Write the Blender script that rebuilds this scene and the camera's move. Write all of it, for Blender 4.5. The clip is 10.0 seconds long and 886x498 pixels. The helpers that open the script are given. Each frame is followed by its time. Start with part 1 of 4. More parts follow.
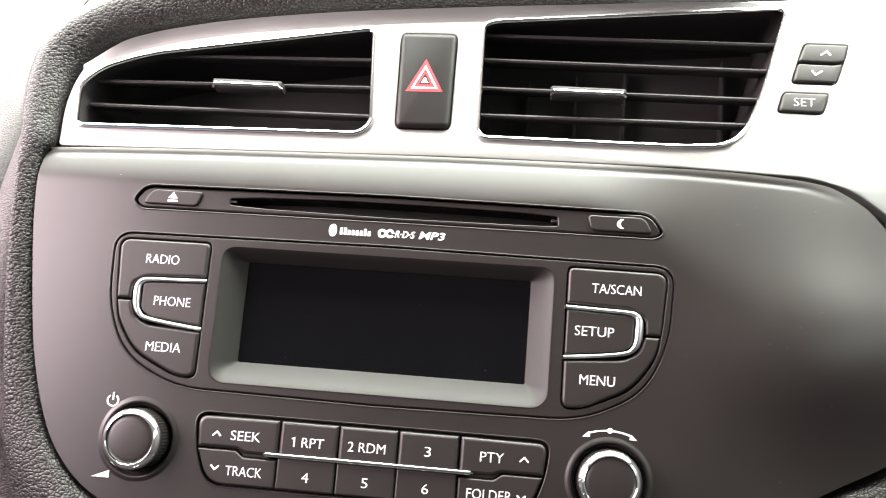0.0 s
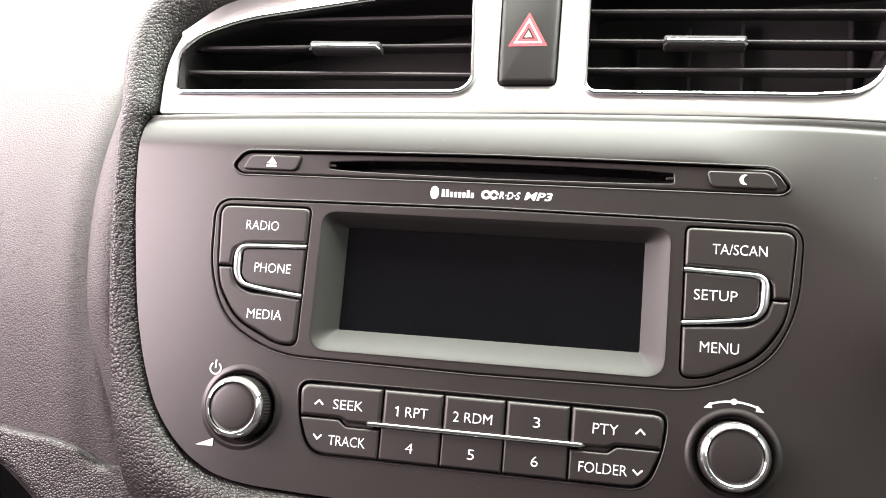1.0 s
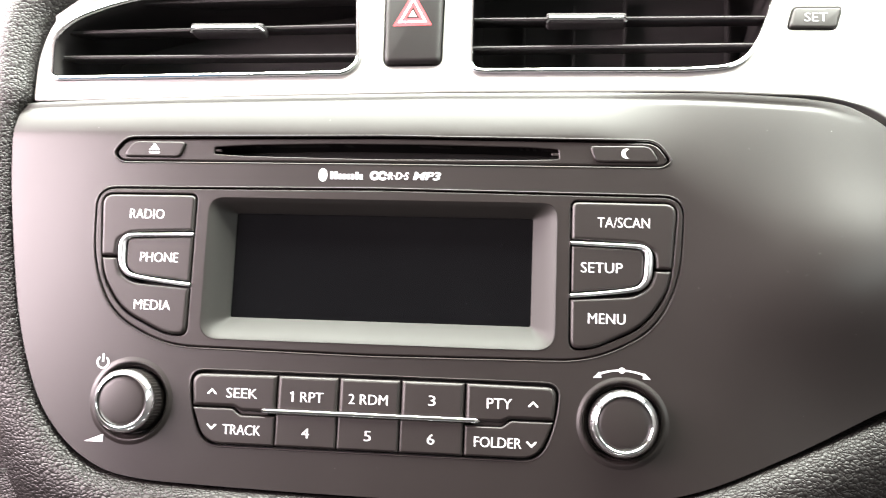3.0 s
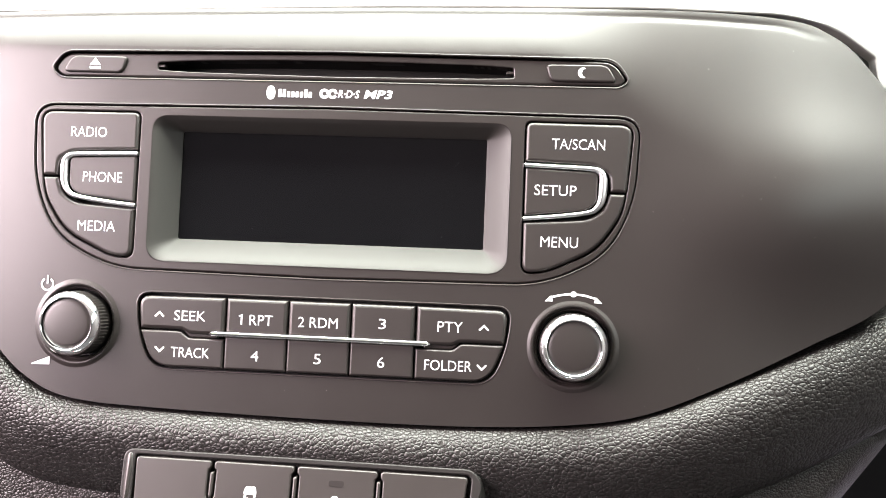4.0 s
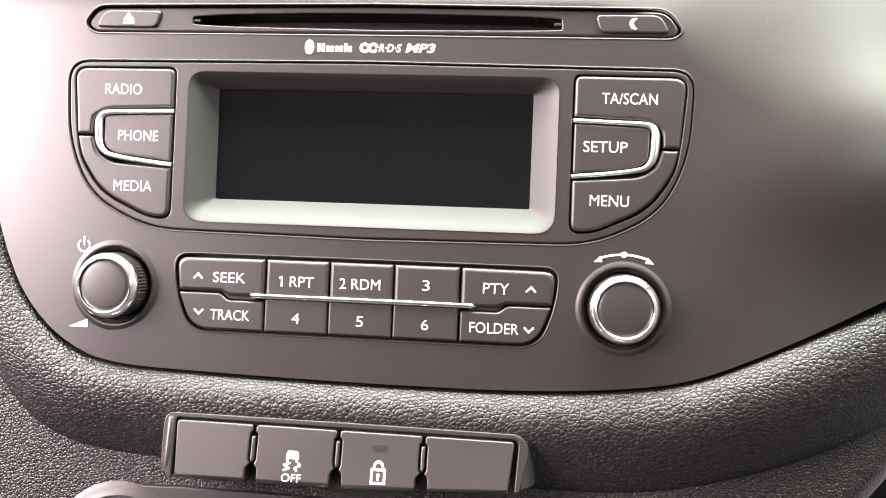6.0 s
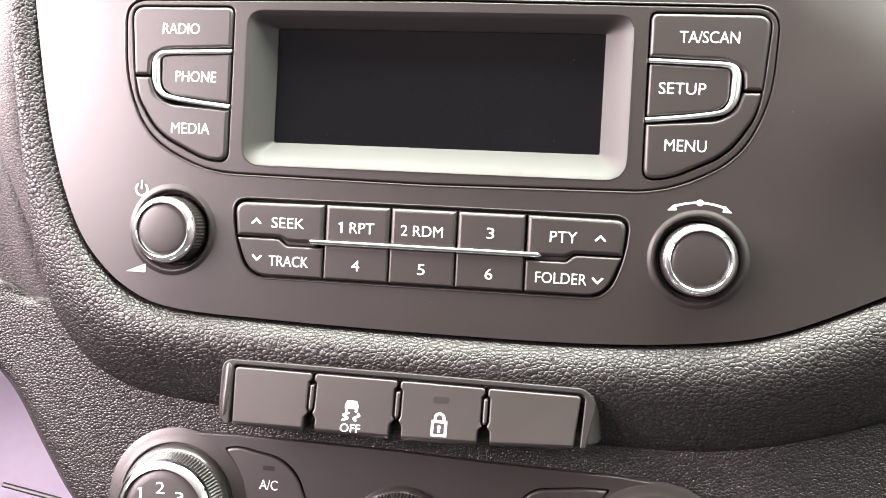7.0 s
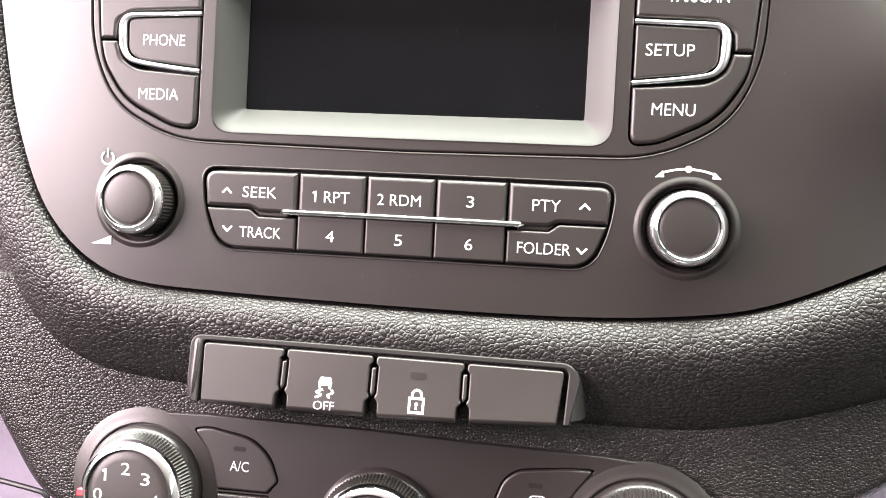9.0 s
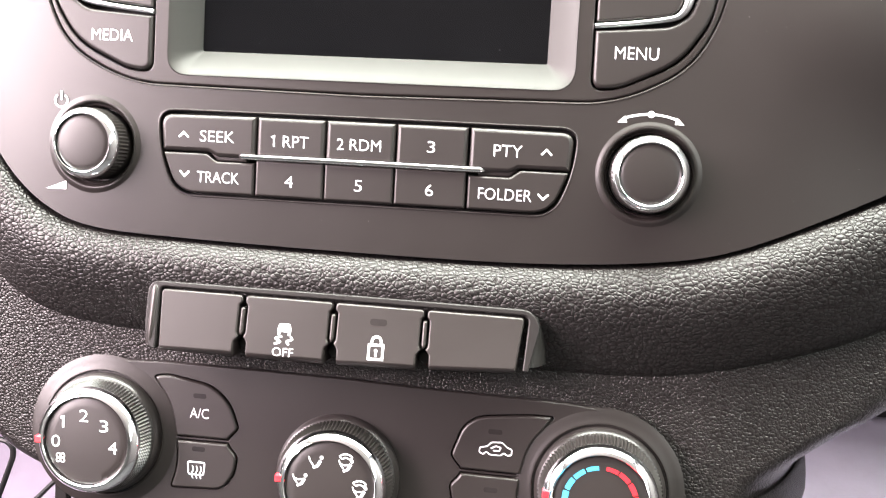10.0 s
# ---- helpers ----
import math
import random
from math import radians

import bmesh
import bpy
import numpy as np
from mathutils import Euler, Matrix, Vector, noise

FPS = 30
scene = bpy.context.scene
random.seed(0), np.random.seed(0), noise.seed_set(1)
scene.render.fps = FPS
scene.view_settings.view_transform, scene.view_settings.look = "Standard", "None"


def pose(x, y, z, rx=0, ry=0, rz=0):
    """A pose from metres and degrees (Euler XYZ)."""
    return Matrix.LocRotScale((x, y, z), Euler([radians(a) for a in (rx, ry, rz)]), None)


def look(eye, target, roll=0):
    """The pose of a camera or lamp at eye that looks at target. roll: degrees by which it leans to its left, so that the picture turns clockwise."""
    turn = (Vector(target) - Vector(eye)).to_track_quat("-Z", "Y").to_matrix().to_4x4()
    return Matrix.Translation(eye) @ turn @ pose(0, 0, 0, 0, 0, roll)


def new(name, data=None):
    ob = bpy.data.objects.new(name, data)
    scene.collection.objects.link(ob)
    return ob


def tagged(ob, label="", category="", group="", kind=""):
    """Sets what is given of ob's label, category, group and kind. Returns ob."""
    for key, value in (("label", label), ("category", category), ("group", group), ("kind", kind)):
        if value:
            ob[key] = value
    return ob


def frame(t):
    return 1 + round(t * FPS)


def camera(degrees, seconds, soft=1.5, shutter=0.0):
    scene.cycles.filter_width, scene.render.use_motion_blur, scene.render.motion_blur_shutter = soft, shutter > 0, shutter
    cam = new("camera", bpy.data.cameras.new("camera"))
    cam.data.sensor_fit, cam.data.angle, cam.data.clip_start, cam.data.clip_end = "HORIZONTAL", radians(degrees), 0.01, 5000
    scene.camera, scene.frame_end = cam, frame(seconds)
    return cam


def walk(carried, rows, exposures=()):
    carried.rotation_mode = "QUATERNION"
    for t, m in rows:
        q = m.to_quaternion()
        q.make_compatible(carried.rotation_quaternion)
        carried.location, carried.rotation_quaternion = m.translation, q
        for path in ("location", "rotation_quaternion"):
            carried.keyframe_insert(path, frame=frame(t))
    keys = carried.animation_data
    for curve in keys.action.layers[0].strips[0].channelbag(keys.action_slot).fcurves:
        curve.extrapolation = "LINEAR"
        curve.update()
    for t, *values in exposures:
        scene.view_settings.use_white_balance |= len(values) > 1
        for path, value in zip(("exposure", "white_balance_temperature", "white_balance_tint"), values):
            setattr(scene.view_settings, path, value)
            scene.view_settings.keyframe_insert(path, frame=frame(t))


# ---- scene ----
from mathutils import geometry

MM = 0.001
# the radio's face: x along it, y into the dashboard, z up along it; it leans back by 20 degrees
BASE = pose(0, 0, 0.62, -20, 0, 0)
cam = camera(52.0, 10.0, soft=0.9, shutter=0.2)
ROWS = [
    (0.0, 0.0613, -0.3684, 0.0319, 99.93, -4.66, 5.07),
    (0.5, 0.0517, -0.3628, 0.0311, 98.44, -5.32, 8.14),
    (1.0, 0.0559, -0.3502, 0.0246, 98.62, -5.00, 11.18),
    (1.5, 0.0619, -0.3453, 0.0219, 97.83, -3.07, 11.33),
    (2.0, 0.0624, -0.3419, 0.0235, 96.63, -1.39, 10.37),
    (2.5, 0.0556, -0.3521, 0.0306, 97.21, -1.28, 9.25),
    (3.0, 0.0654, -0.3481, 0.0236, 97.99, -2.25, 6.17),
    (3.2, 0.0731, -0.3446, 0.0208, 97.32, -2.25, 5.33),
    (4.3, 0.0752, -0.3406, 0.0270, 92.31, -2.38, 4.83),
    (4.5, 0.0758, -0.3413, 0.0228, 93.03, -2.51, 5.20),
    (5.0, 0.0877, -0.3398, 0.0153, 93.71, -2.49, 5.99),
    (5.5, 0.0766, -0.3345, 0.0249, 91.35, -1.58, 5.53),
    (5.7, 0.0668, -0.3347, 0.0266, 91.12, -1.91, 5.48),
    (6.8, 0.0646, -0.3166, 0.0122, 88.52, -2.79, 9.04),
    (7.0, 0.0588, -0.3197, 0.0173, 88.32, -2.93, 9.25),
    (7.5, 0.0521, -0.3188, 0.0133, 90.01, -3.79, 8.80),
    (8.0, 0.0529, -0.3157, 0.0140, 89.54, -3.77, 8.99),
    (8.5, 0.0605, -0.3114, 0.0060, 89.04, -3.25, 8.49),
    (9.0, 0.0627, -0.3057, 0.0055, 88.59, -3.01, 8.88),
    (9.5, 0.0606, -0.3054, 0.0034, 88.66, -3.51, 8.51),
    (10.0, 0.0699, -0.3015, 0.0021, 85.94, -3.25, 7.81),
]
walk(cam, [(t, BASE @ pose(x, y, z, rx, ry, rz)) for t, x, y, z, rx, ry, rz in ROWS],
     exposures=[(0.0, 0.85), (1.0, 0.95), (2.5, 1.22), (3.2, 1.4), (4.5, 1.71), (7.0, 1.86), (8.5, 1.79), (10.0, 1.86)])

# ---- light ----
world = bpy.data.worlds.new("sky")
scene.world = world
world.use_nodes = True
wn = world.node_tree.nodes
sky = wn.new("ShaderNodeTexSky")
sky.sky_type, sky.sun_disc = "NISHITA", False
sky.sun_elevation, sky.sun_rotation = radians(50), radians(-60)
world.node_tree.links.new(sky.outputs[0], wn["Background"].inputs[0])
wn["Background"].inputs[1].default_value = 0.03


def window_light(name, eye, target, size, watts, colour):
    lamp = bpy.data.lights.new(name, "AREA")
    lamp.shape, lamp.size, lamp.size_y = "RECTANGLE", size[0], size[1]
    lamp.energy, lamp.color = watts, colour
    ob = new(name, lamp)
    ob.matrix_world = look(eye, target)
    return ob


window_light("windscreen_light", (0.0, 0.35, 1.10), (0, -0.097, 0.206), (1.35, 0.90), 68, (0.95, 1.0, 0.90))
window_light("passenger_window_light", (-0.78, -0.20, 1.0), (0, 0.03, 0.64), (1.05, 0.42), 19, (1.0, 0.82, 0.86))
window_light("driver_window_light", (0.79, -0.48, 1.14), (0.10, -0.36, 0.90), (1.05, 0.30), 1.4, (0.92, 1.0, 0.93))
sun = bpy.data.lights.new("sun", "SUN")
sun.energy, sun.angle, sun.color = 0.5, radians(20), (1.0, 0.97, 0.92)
new("sun", sun).matrix_world = look((-2, 1.5, 4), (0, 0, 0.6))


# ---- materials ----
def material(name, colour, rough=0.5, metal=0.0, spec=0.5, grain=None, bump=0.0, mottle=0.08, coat=0.0):
    """grain: (kind, size in metres) of the fine relief; leather adds painted crease shade."""
    m = bpy.data.materials.new(name)
    m.use_nodes = True
    nt = m.node_tree
    b = nt.nodes["Principled BSDF"]
    b.inputs["Roughness"].default_value = rough
    b.inputs["Metallic"].default_value = metal
    b.inputs["Specular IOR Level"].default_value = spec
    b.inputs["Coat Weight"].default_value = coat
    tex = nt.nodes.new("ShaderNodeTexCoord")
    n1 = nt.nodes.new("ShaderNodeTexNoise")
    n1.inputs["Scale"].default_value, n1.inputs["Detail"].default_value = 55.0, 4.0
    nt.links.new(tex.outputs["Object"], n1.inputs["Vector"])
    mix = nt.nodes.new("ShaderNodeMix")
    mix.data_type = "RGBA"
    mix.inputs[6].default_value = (*[c * (1 - mottle) for c in colour], 1)
    mix.inputs[7].default_value = (*[min(1, c * (1 + mottle)) for c in colour], 1)
    nt.links.new(n1.outputs["Fac"], mix.inputs[0])
    nt.links.new(mix.outputs[2], b.inputs["Base Color"])
    mr = nt.nodes.new("ShaderNodeMapRange")
    mr.inputs["To Min"].default_value, mr.inputs["To Max"].default_value = rough * 0.93, min(1, rough * 1.07)
    nt.links.new(n1.outputs["Fac"], mr.inputs["Value"])
    nt.links.new(mr.outputs[0], b.inputs["Roughness"])
    if grain:
        kind, size = grain
        bp = nt.nodes.new("ShaderNodeBump")
        bp.inputs["Strength"].default_value = bump
        bp.inputs["Distance"].default_value = size * 0.25
        if kind == "leather":
            warp = nt.nodes.new("ShaderNodeTexNoise")
            warp.inputs["Scale"].default_value, warp.inputs["Detail"].default_value = 0.35 / size, 3.0
            nt.links.new(tex.outputs["Object"], warp.inputs["Vector"])
            add = nt.nodes.new("ShaderNodeMix")
            add.data_type, add.blend_type = "RGBA", "LINEAR_LIGHT"
            add.inputs[0].default_value = size * 0.7
            nt.links.new(tex.outputs["Object"], add.inputs[6])
            nt.links.new(warp.outputs["Color"], add.inputs[7])
            vo = nt.nodes.new("ShaderNodeTexVoronoi")
            vo.feature = "DISTANCE_TO_EDGE"
            vo.inputs["Scale"].default_value = 1.0 / size
            mp = nt.nodes.new("ShaderNodeMapping")
            mp.inputs["Rotation"].default_value = (0, 0.35, 0)
            mp.inputs["Scale"].default_value = (0.9, 1.0, 1.12)
            nt.links.new(add.outputs[2], mp.inputs["Vector"])
            nt.links.new(mp.outputs[0], vo.inputs["Vector"])
            dome = nt.nodes.new("ShaderNodeTexVoronoi")
            dome.feature = "F1"
            dome.inputs["Scale"].default_value = 1.0 / size
            nt.links.new(mp.outputs[0], dome.inputs["Vector"])
            sq = nt.nodes.new("ShaderNodeMath")
            sq.operation = "POWER"
            sq.inputs[1].default_value = 2.0
            nt.links.new(dome.outputs["Distance"], sq.inputs[0])
            inv = nt.nodes.new("ShaderNodeMath")
            inv.operation = "SUBTRACT"
            inv.inputs[0].default_value = 1.0
            nt.links.new(sq.outputs[0], inv.inputs[1])
            # sheen cut along the cell edges imitates the shade inside creases
            crease_shade = nt.nodes.new("ShaderNodeMapRange")
            crease_shade.inputs["From Max"].default_value = 0.11
            crease_shade.inputs["To Min"].default_value, crease_shade.inputs["To Max"].default_value = 0.15 * spec, 1.1 * spec
            nt.links.new(vo.outputs["Distance"], crease_shade.inputs["Value"])
            nt.links.new(crease_shade.outputs[0], b.inputs["Specular IOR Level"])
            fine = nt.nodes.new("ShaderNodeTexNoise")
            fine.inputs["Scale"].default_value, fine.inputs["Detail"].default_value = 2.2 / size, 3.0
            nt.links.new(tex.outputs["Object"], fine.inputs["Vector"])
            tot = nt.nodes.new("ShaderNodeMath")
            tot.operation = "MULTIPLY_ADD"
            tot.inputs[1].default_value = 0.06
            nt.links.new(fine.outputs["Fac"], tot.inputs[0])
            wall = nt.nodes.new("ShaderNodeMapRange")
            wall.interpolation_type = "SMOOTHSTEP"
            wall.inputs["From Max"].default_value = 0.24
            wall.inputs["To Max"].default_value = 0.45
            nt.links.new(vo.outputs["Distance"], wall.inputs["Value"])
            both = nt.nodes.new("ShaderNodeMath")
            nt.links.new(inv.outputs[0], both.inputs[0])
            nt.links.new(wall.outputs[0], both.inputs[1])
            nt.links.new(both.outputs[0], tot.inputs[2])
            nt.links.new(tot.outputs[0], bp.inputs["Height"])
        else:
            fine = nt.nodes.new("ShaderNodeTexNoise")
            fine.inputs["Scale"].default_value, fine.inputs["Detail"].default_value = 1.0 / size, 2.0
            nt.links.new(tex.outputs["Object"], fine.inputs["Vector"])
            nt.links.new(fine.outputs["Fac"], bp.inputs["Height"])
        nt.links.new(bp.outputs[0], b.inputs["Normal"])
    return m


FASCIA = material("satin_black_plastic", (0.0165, 0.0130, 0.0124), 0.38, grain=("noise", 0.0004), bump=0.12)
BUTTON = material("button_plastic", (0.0175, 0.0138, 0.0131), 0.40, grain=("noise", 0.0004), bump=0.10)
SURROUND = material("surround_plastic", (0.0180, 0.0143, 0.0135), 0.36, grain=("noise", 0.0004), bump=0.10)
DARK = material("black_plastic", (0.012, 0.0105, 0.010), 0.55, spec=0.3)
# paler than the other black plastics: lens haze over the vents put into colour
DUCT = material("duct_plastic", (0.038, 0.0345, 0.0345), 0.7, spec=0.25)
SATIN = material("satin_chrome", (0.90, 0.90, 0.92), 0.28, metal=1.0, mottle=0.02)
SLAT = material("slat_plastic", (0.034, 0.030, 0.0315), 0.5, spec=0.2)
CLOCKKEY = material("clock_key_plastic", (0.048, 0.044, 0.043), 0.55, spec=0.3)
GRIP = material("grip_plastic", (0.022, 0.0185, 0.018), 0.3)
HAZARD_BLACK = material("hazard_black", (0.015, 0.013, 0.013), 0.4, spec=0.22)
FRAME = material("display_frame_plastic", (0.020, 0.0182, 0.0165), 0.52, spec=0.36)
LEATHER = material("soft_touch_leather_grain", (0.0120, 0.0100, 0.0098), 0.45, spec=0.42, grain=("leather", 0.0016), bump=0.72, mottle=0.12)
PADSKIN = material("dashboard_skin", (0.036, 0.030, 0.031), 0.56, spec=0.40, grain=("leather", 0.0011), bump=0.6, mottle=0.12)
GRAIN = material("pebbled_plastic", (0.0130, 0.0106, 0.0102), 0.38, grain=("leather", 0.00115), bump=0.8, mottle=0.12)
SILVER = material("silver_paint", (0.385, 0.374, 0.366), 0.40, metal=0.75, grain=("noise", 0.0003), bump=0.05, mottle=0.04)
CHROME = material("chrome", (0.95, 0.95, 0.97), 0.09, metal=1.0, mottle=0.02)
GLASS = material("display_glass", (0.004, 0.004, 0.0046), 0.06, spec=0.22, mottle=0.2)
WHITE = material("white_ink", (0.86, 0.86, 0.88), 0.5, mottle=0.03)
GREY = material("grey_ink", (0.45, 0.45, 0.46), 0.5, mottle=0.03)
RED = material("red_ink", (0.70, 0.02, 0.03), 0.45, mottle=0.05)
BLUE = material("blue_ink", (0.06, 0.42, 0.72), 0.45, mottle=0.05)
LENS = material("indicator_lens", (0.018, 0.015, 0.015), 0.25)
SHEET = material("pale_cover_sheet", (0.50, 0.44, 0.56), 0.5, grain=("noise", 0.01), bump=0.3)
RUBBER = material("cable_rubber", (0.012, 0.012, 0.013), 0.45)
CLOTH = material("cabin_lining", (0.05, 0.047, 0.047), 0.8, grain=("noise", 0.002), bump=0.3)
HEADLINING = material("headlining", (0.27, 0.255, 0.245), 0.85, grain=("noise", 0.002), bump=0.3)
CARPET = material("carpet", (0.03, 0.03, 0.032), 0.9, grain=("noise", 0.002), bump=0.5)

# ---- building tools (millimetres on the radio's face) ----
ORIGIN = {}
LEANING = {"climate_panel"}  # its face turns up a little more than the fascia


def thing(name, at, label, category, group="", kind=""):
    ob = new(name)
    ob.matrix_basis = BASE @ Matrix.Translation(Vector(at) * MM)
    ob.empty_display_size = 0.01
    ORIGIN[ob.name] = Vector(at)
    return tagged(ob, label, category, group, kind)


def finish(name, bm, mat, at, angle=38):
    bmesh.ops.recalc_face_normals(bm, faces=bm.faces[:])
    for v in bm.verts:
        v.co = (v.co - at) * MM
    smooth = [f.material_index == 0 for f in bm.faces]  # a plate's flat front is marked by index 1
    for f in bm.faces:
        f.material_index = 0
    me = bpy.data.meshes.new(name)
    bm.to_mesh(me)
    bm.free()
    me.set_sharp_from_angle(angle=radians(angle))
    me.polygons.foreach_set("use_smooth", smooth)
    me.materials.append(mat)
    return new(name, me)


def part(name, bm, mat, parent, label=""):
    at = ORIGIN[parent.name]
    if parent.name in LEANING:
        for v in bm.verts:
            d = 0.12 * max(0.0, -66 - v.co.z)
            v.co = Vector((64 + (v.co.x - 64) * (1 - d / 315), v.co.y - d, 4 + (v.co.z - 4) * (1 - d / 315)))
    ob = finish(name, bm, mat, at)
    ob.parent = parent
    ORIGIN[ob.name] = at
    if parent.name in LEANING:
        LEANING.add(ob.name)
    return tagged(ob, label) if label else ob


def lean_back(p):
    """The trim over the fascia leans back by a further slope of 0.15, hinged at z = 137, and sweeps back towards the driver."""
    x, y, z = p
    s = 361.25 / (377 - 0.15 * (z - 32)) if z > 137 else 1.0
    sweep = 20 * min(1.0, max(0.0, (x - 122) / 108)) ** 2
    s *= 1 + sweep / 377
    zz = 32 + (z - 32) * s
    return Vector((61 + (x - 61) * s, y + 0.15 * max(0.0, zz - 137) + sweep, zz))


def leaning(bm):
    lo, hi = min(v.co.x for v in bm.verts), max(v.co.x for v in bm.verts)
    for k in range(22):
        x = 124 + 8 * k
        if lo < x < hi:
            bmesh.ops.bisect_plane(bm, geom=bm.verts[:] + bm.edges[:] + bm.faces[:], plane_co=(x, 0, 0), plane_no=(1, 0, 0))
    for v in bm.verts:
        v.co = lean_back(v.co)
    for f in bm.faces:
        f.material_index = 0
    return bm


def solid(name, bm, mat, at, label, category, kind="", angle=38):
    at = Vector(at)
    ob = finish(name, bm, mat, at, angle)
    ob.matrix_basis = BASE @ Matrix.Translation(at * MM)
    ORIGIN[ob.name] = at
    return tagged(ob, label, category, "", kind)


class Outline(list):
    """A closed outline that remembers its corners and their radii."""
    spec = ()


def ccw(o):
    a = sum(o[i - 1][0] * o[i][1] - o[i][0] * o[i - 1][1] for i in range(len(o)))
    if a > 0:
        return o
    return list(reversed(o))


def fillet(pts, r=1.0, seg=6):
    """A closed outline with rounded corners; a point may bring its own radius."""
    pts = [(p[0], p[1], p[2] if len(p) > 2 else r) for p in ccw(list(pts))]
    out = Outline()
    out.spec, out.seg = pts, seg
    n = len(pts)
    for i in range(n):
        p, a, b = (Vector(pts[k][:2]) for k in (i, i - 1, (i + 1) % n))
        u, w = a - p, b - p
        d = min(pts[i][2], 0.48 * u.length, 0.48 * w.length)
        s, e = p + u.normalized() * d, p + w.normalized() * d
        for k in range(seg + 1):
            t = k / seg
            q = s * (1 - t) ** 2 + p * (2 * t * (1 - t)) + e * t * t
            out.append((q.x, q.y))
    return out


def catmull(pts, n=8, closed=False):
    """Smooth curve through points of any dimension."""
    P = [np.array(p, float) for p in pts]
    m = len(P)
    out = []
    for i in range(m if closed else m - 1):
        p0 = P[i - 1] if (closed or i > 0) else 2 * P[0] - P[1]
        p1, p2 = P[i], P[(i + 1) % m]
        p3 = P[(i + 2) % m] if (closed or i + 2 < m) else 2 * P[-1] - P[-2]
        for k in range(n):
            t = k / n
            out.append(0.5 * (2 * p1 + (p2 - p0) * t + (2 * p0 - 5 * p1 + 4 * p2 - p3) * t * t + (3 * p1 - p0 - 3 * p2 + p3) * t ** 3))
    if not closed:
        out.append(P[-1])
    return [tuple(float(c) for c in p) for p in out]


def inset(o, d):
    """The outline moved inward by d (outward where d is negative)."""
    if isinstance(o, Outline):
        moved = inset([p[:2] for p in o.spec], d)
        return fillet([(*q, max(0.12, p[2] - d)) for q, p in zip(moved, o.spec)], seg=o.seg)
    n = len(o)
    out = []
    for i in range(n):
        a, p, b = Vector(o[i - 1]), Vector(o[i]), Vector(o[(i + 1) % n])
        u, w = p - a, b - p
        if u.length < 1e-6:
            u = w
        if w.length < 1e-6:
            w = u
        n1, n2 = Vector((-u.y, u.x)).normalized(), Vector((-w.y, w.x)).normalized()
        m = n1 + n2
        m = m / max(m.length_squared / 2, 0.35) if m.length > 1e-6 else n1
        q = p + m * d
        out.append((q.x, q.y))
    return out


def ring(bm, o, y):
    return [bm.verts.new((x, y, z)) for x, z in o]


def bridge(bm, a, b, closed=True):
    n = len(a)
    for i in range(n if closed else n - 1):
        j = (i + 1) % n
        bm.faces.new((a[i], a[j], b[j], b[i]))


def plate(outline, front, back, bevel=0.6, holes=(), hole_bevel=None, steps=3):
    """A slab with a rounded front edge, seen from the camera's side, and openings through it."""
    bm = bmesh.new()
    o = ccw(outline)
    last = ring(bm, o, back)
    for k in range(steps + 1):
        a = math.pi / 2 * k / steps
        now = ring(bm, inset(o, bevel * (1 - math.cos(a))), front + bevel * (1 - math.sin(a)))
        bridge(bm, last, now)
        last = now
    if not holes:
        bm.faces.new(last).material_index = 1
        return bm
    hb = bevel if hole_bevel is None else hole_bevel
    loops = [last]
    for h in holes:
        h = ccw(h)
        prev = ring(bm, h, back)
        for k in range(steps + 1):
            a = math.pi / 2 * k / steps
            now = ring(bm, inset(h, -hb * (1 - math.cos(a))), front + hb * (1 - math.sin(a)))
            bridge(bm, prev, now)
            prev = now
        loops.append(prev)
    flat = [v for lp in loops for v in lp]
    for tri in geometry.tessellate_polygon([[Vector((v.co.x, v.co.z, 0)) for v in lp] for lp in loops]):
        bm.faces.new([flat[k] for k in tri]).material_index = 1
    return bm


def lathe(profile, cx, cz, n=72):
    """Turned about the y axis through (cx, cz); the profile is (radius, y)."""
    bm = bmesh.new()
    last = None
    for r, y, *kn in profile:
        k = kn[0] if kn else 0.0
        now = []
        for i in range(n):
            a = 2 * math.pi * i / n
            rr = r - (abs(k) if (i + (k < 0)) % 2 else 0.0)
            now.append(bm.verts.new((cx + rr * math.cos(a), y, cz + rr * math.sin(a))))
        if last:
            bridge(bm, last, now)
        last = now
    if profile[-1][0] < 60:
        bm.faces.new(last)
    return bm


def tube(path, r, n=8, closed=False):
    """A rod along 3D points; r is a number or one for each point."""
    bm = bmesh.new()
    P = [Vector(p) for p in path]
    m = len(P)
    rings = []
    for i, p in enumerate(P):
        a = P[i - 1] if (closed or i) else p
        b = P[(i + 1) % m] if (closed or i + 1 < m) else p
        t = (b - a).normalized()
        up = Vector((0, 1, 0)) if abs(t.y) < 0.9 else Vector((1, 0, 0))
        s = t.cross(up).normalized()
        up = s.cross(t)
        rad = r if isinstance(r, (int, float)) else r[i]
        rings.append([bm.verts.new(p + s * (rad * math.cos(2 * math.pi * k / n)) + up * (rad * math.sin(2 * math.pi * k / n))) for k in range(n)])
    for i in range(m if closed else m - 1):
        bridge(bm, rings[i], rings[(i + 1) % m])
    if not closed:
        bm.faces.new(rings[0])
        bm.faces.new(rings[-1])
    return bm


def loft(rows_of_points):
    bm = bmesh.new()
    last = None
    for r in rows_of_points:
        now = [bm.verts.new(p) for p in r]
        if last:
            bridge(bm, last, now, closed=False)
        last = now
    return bm


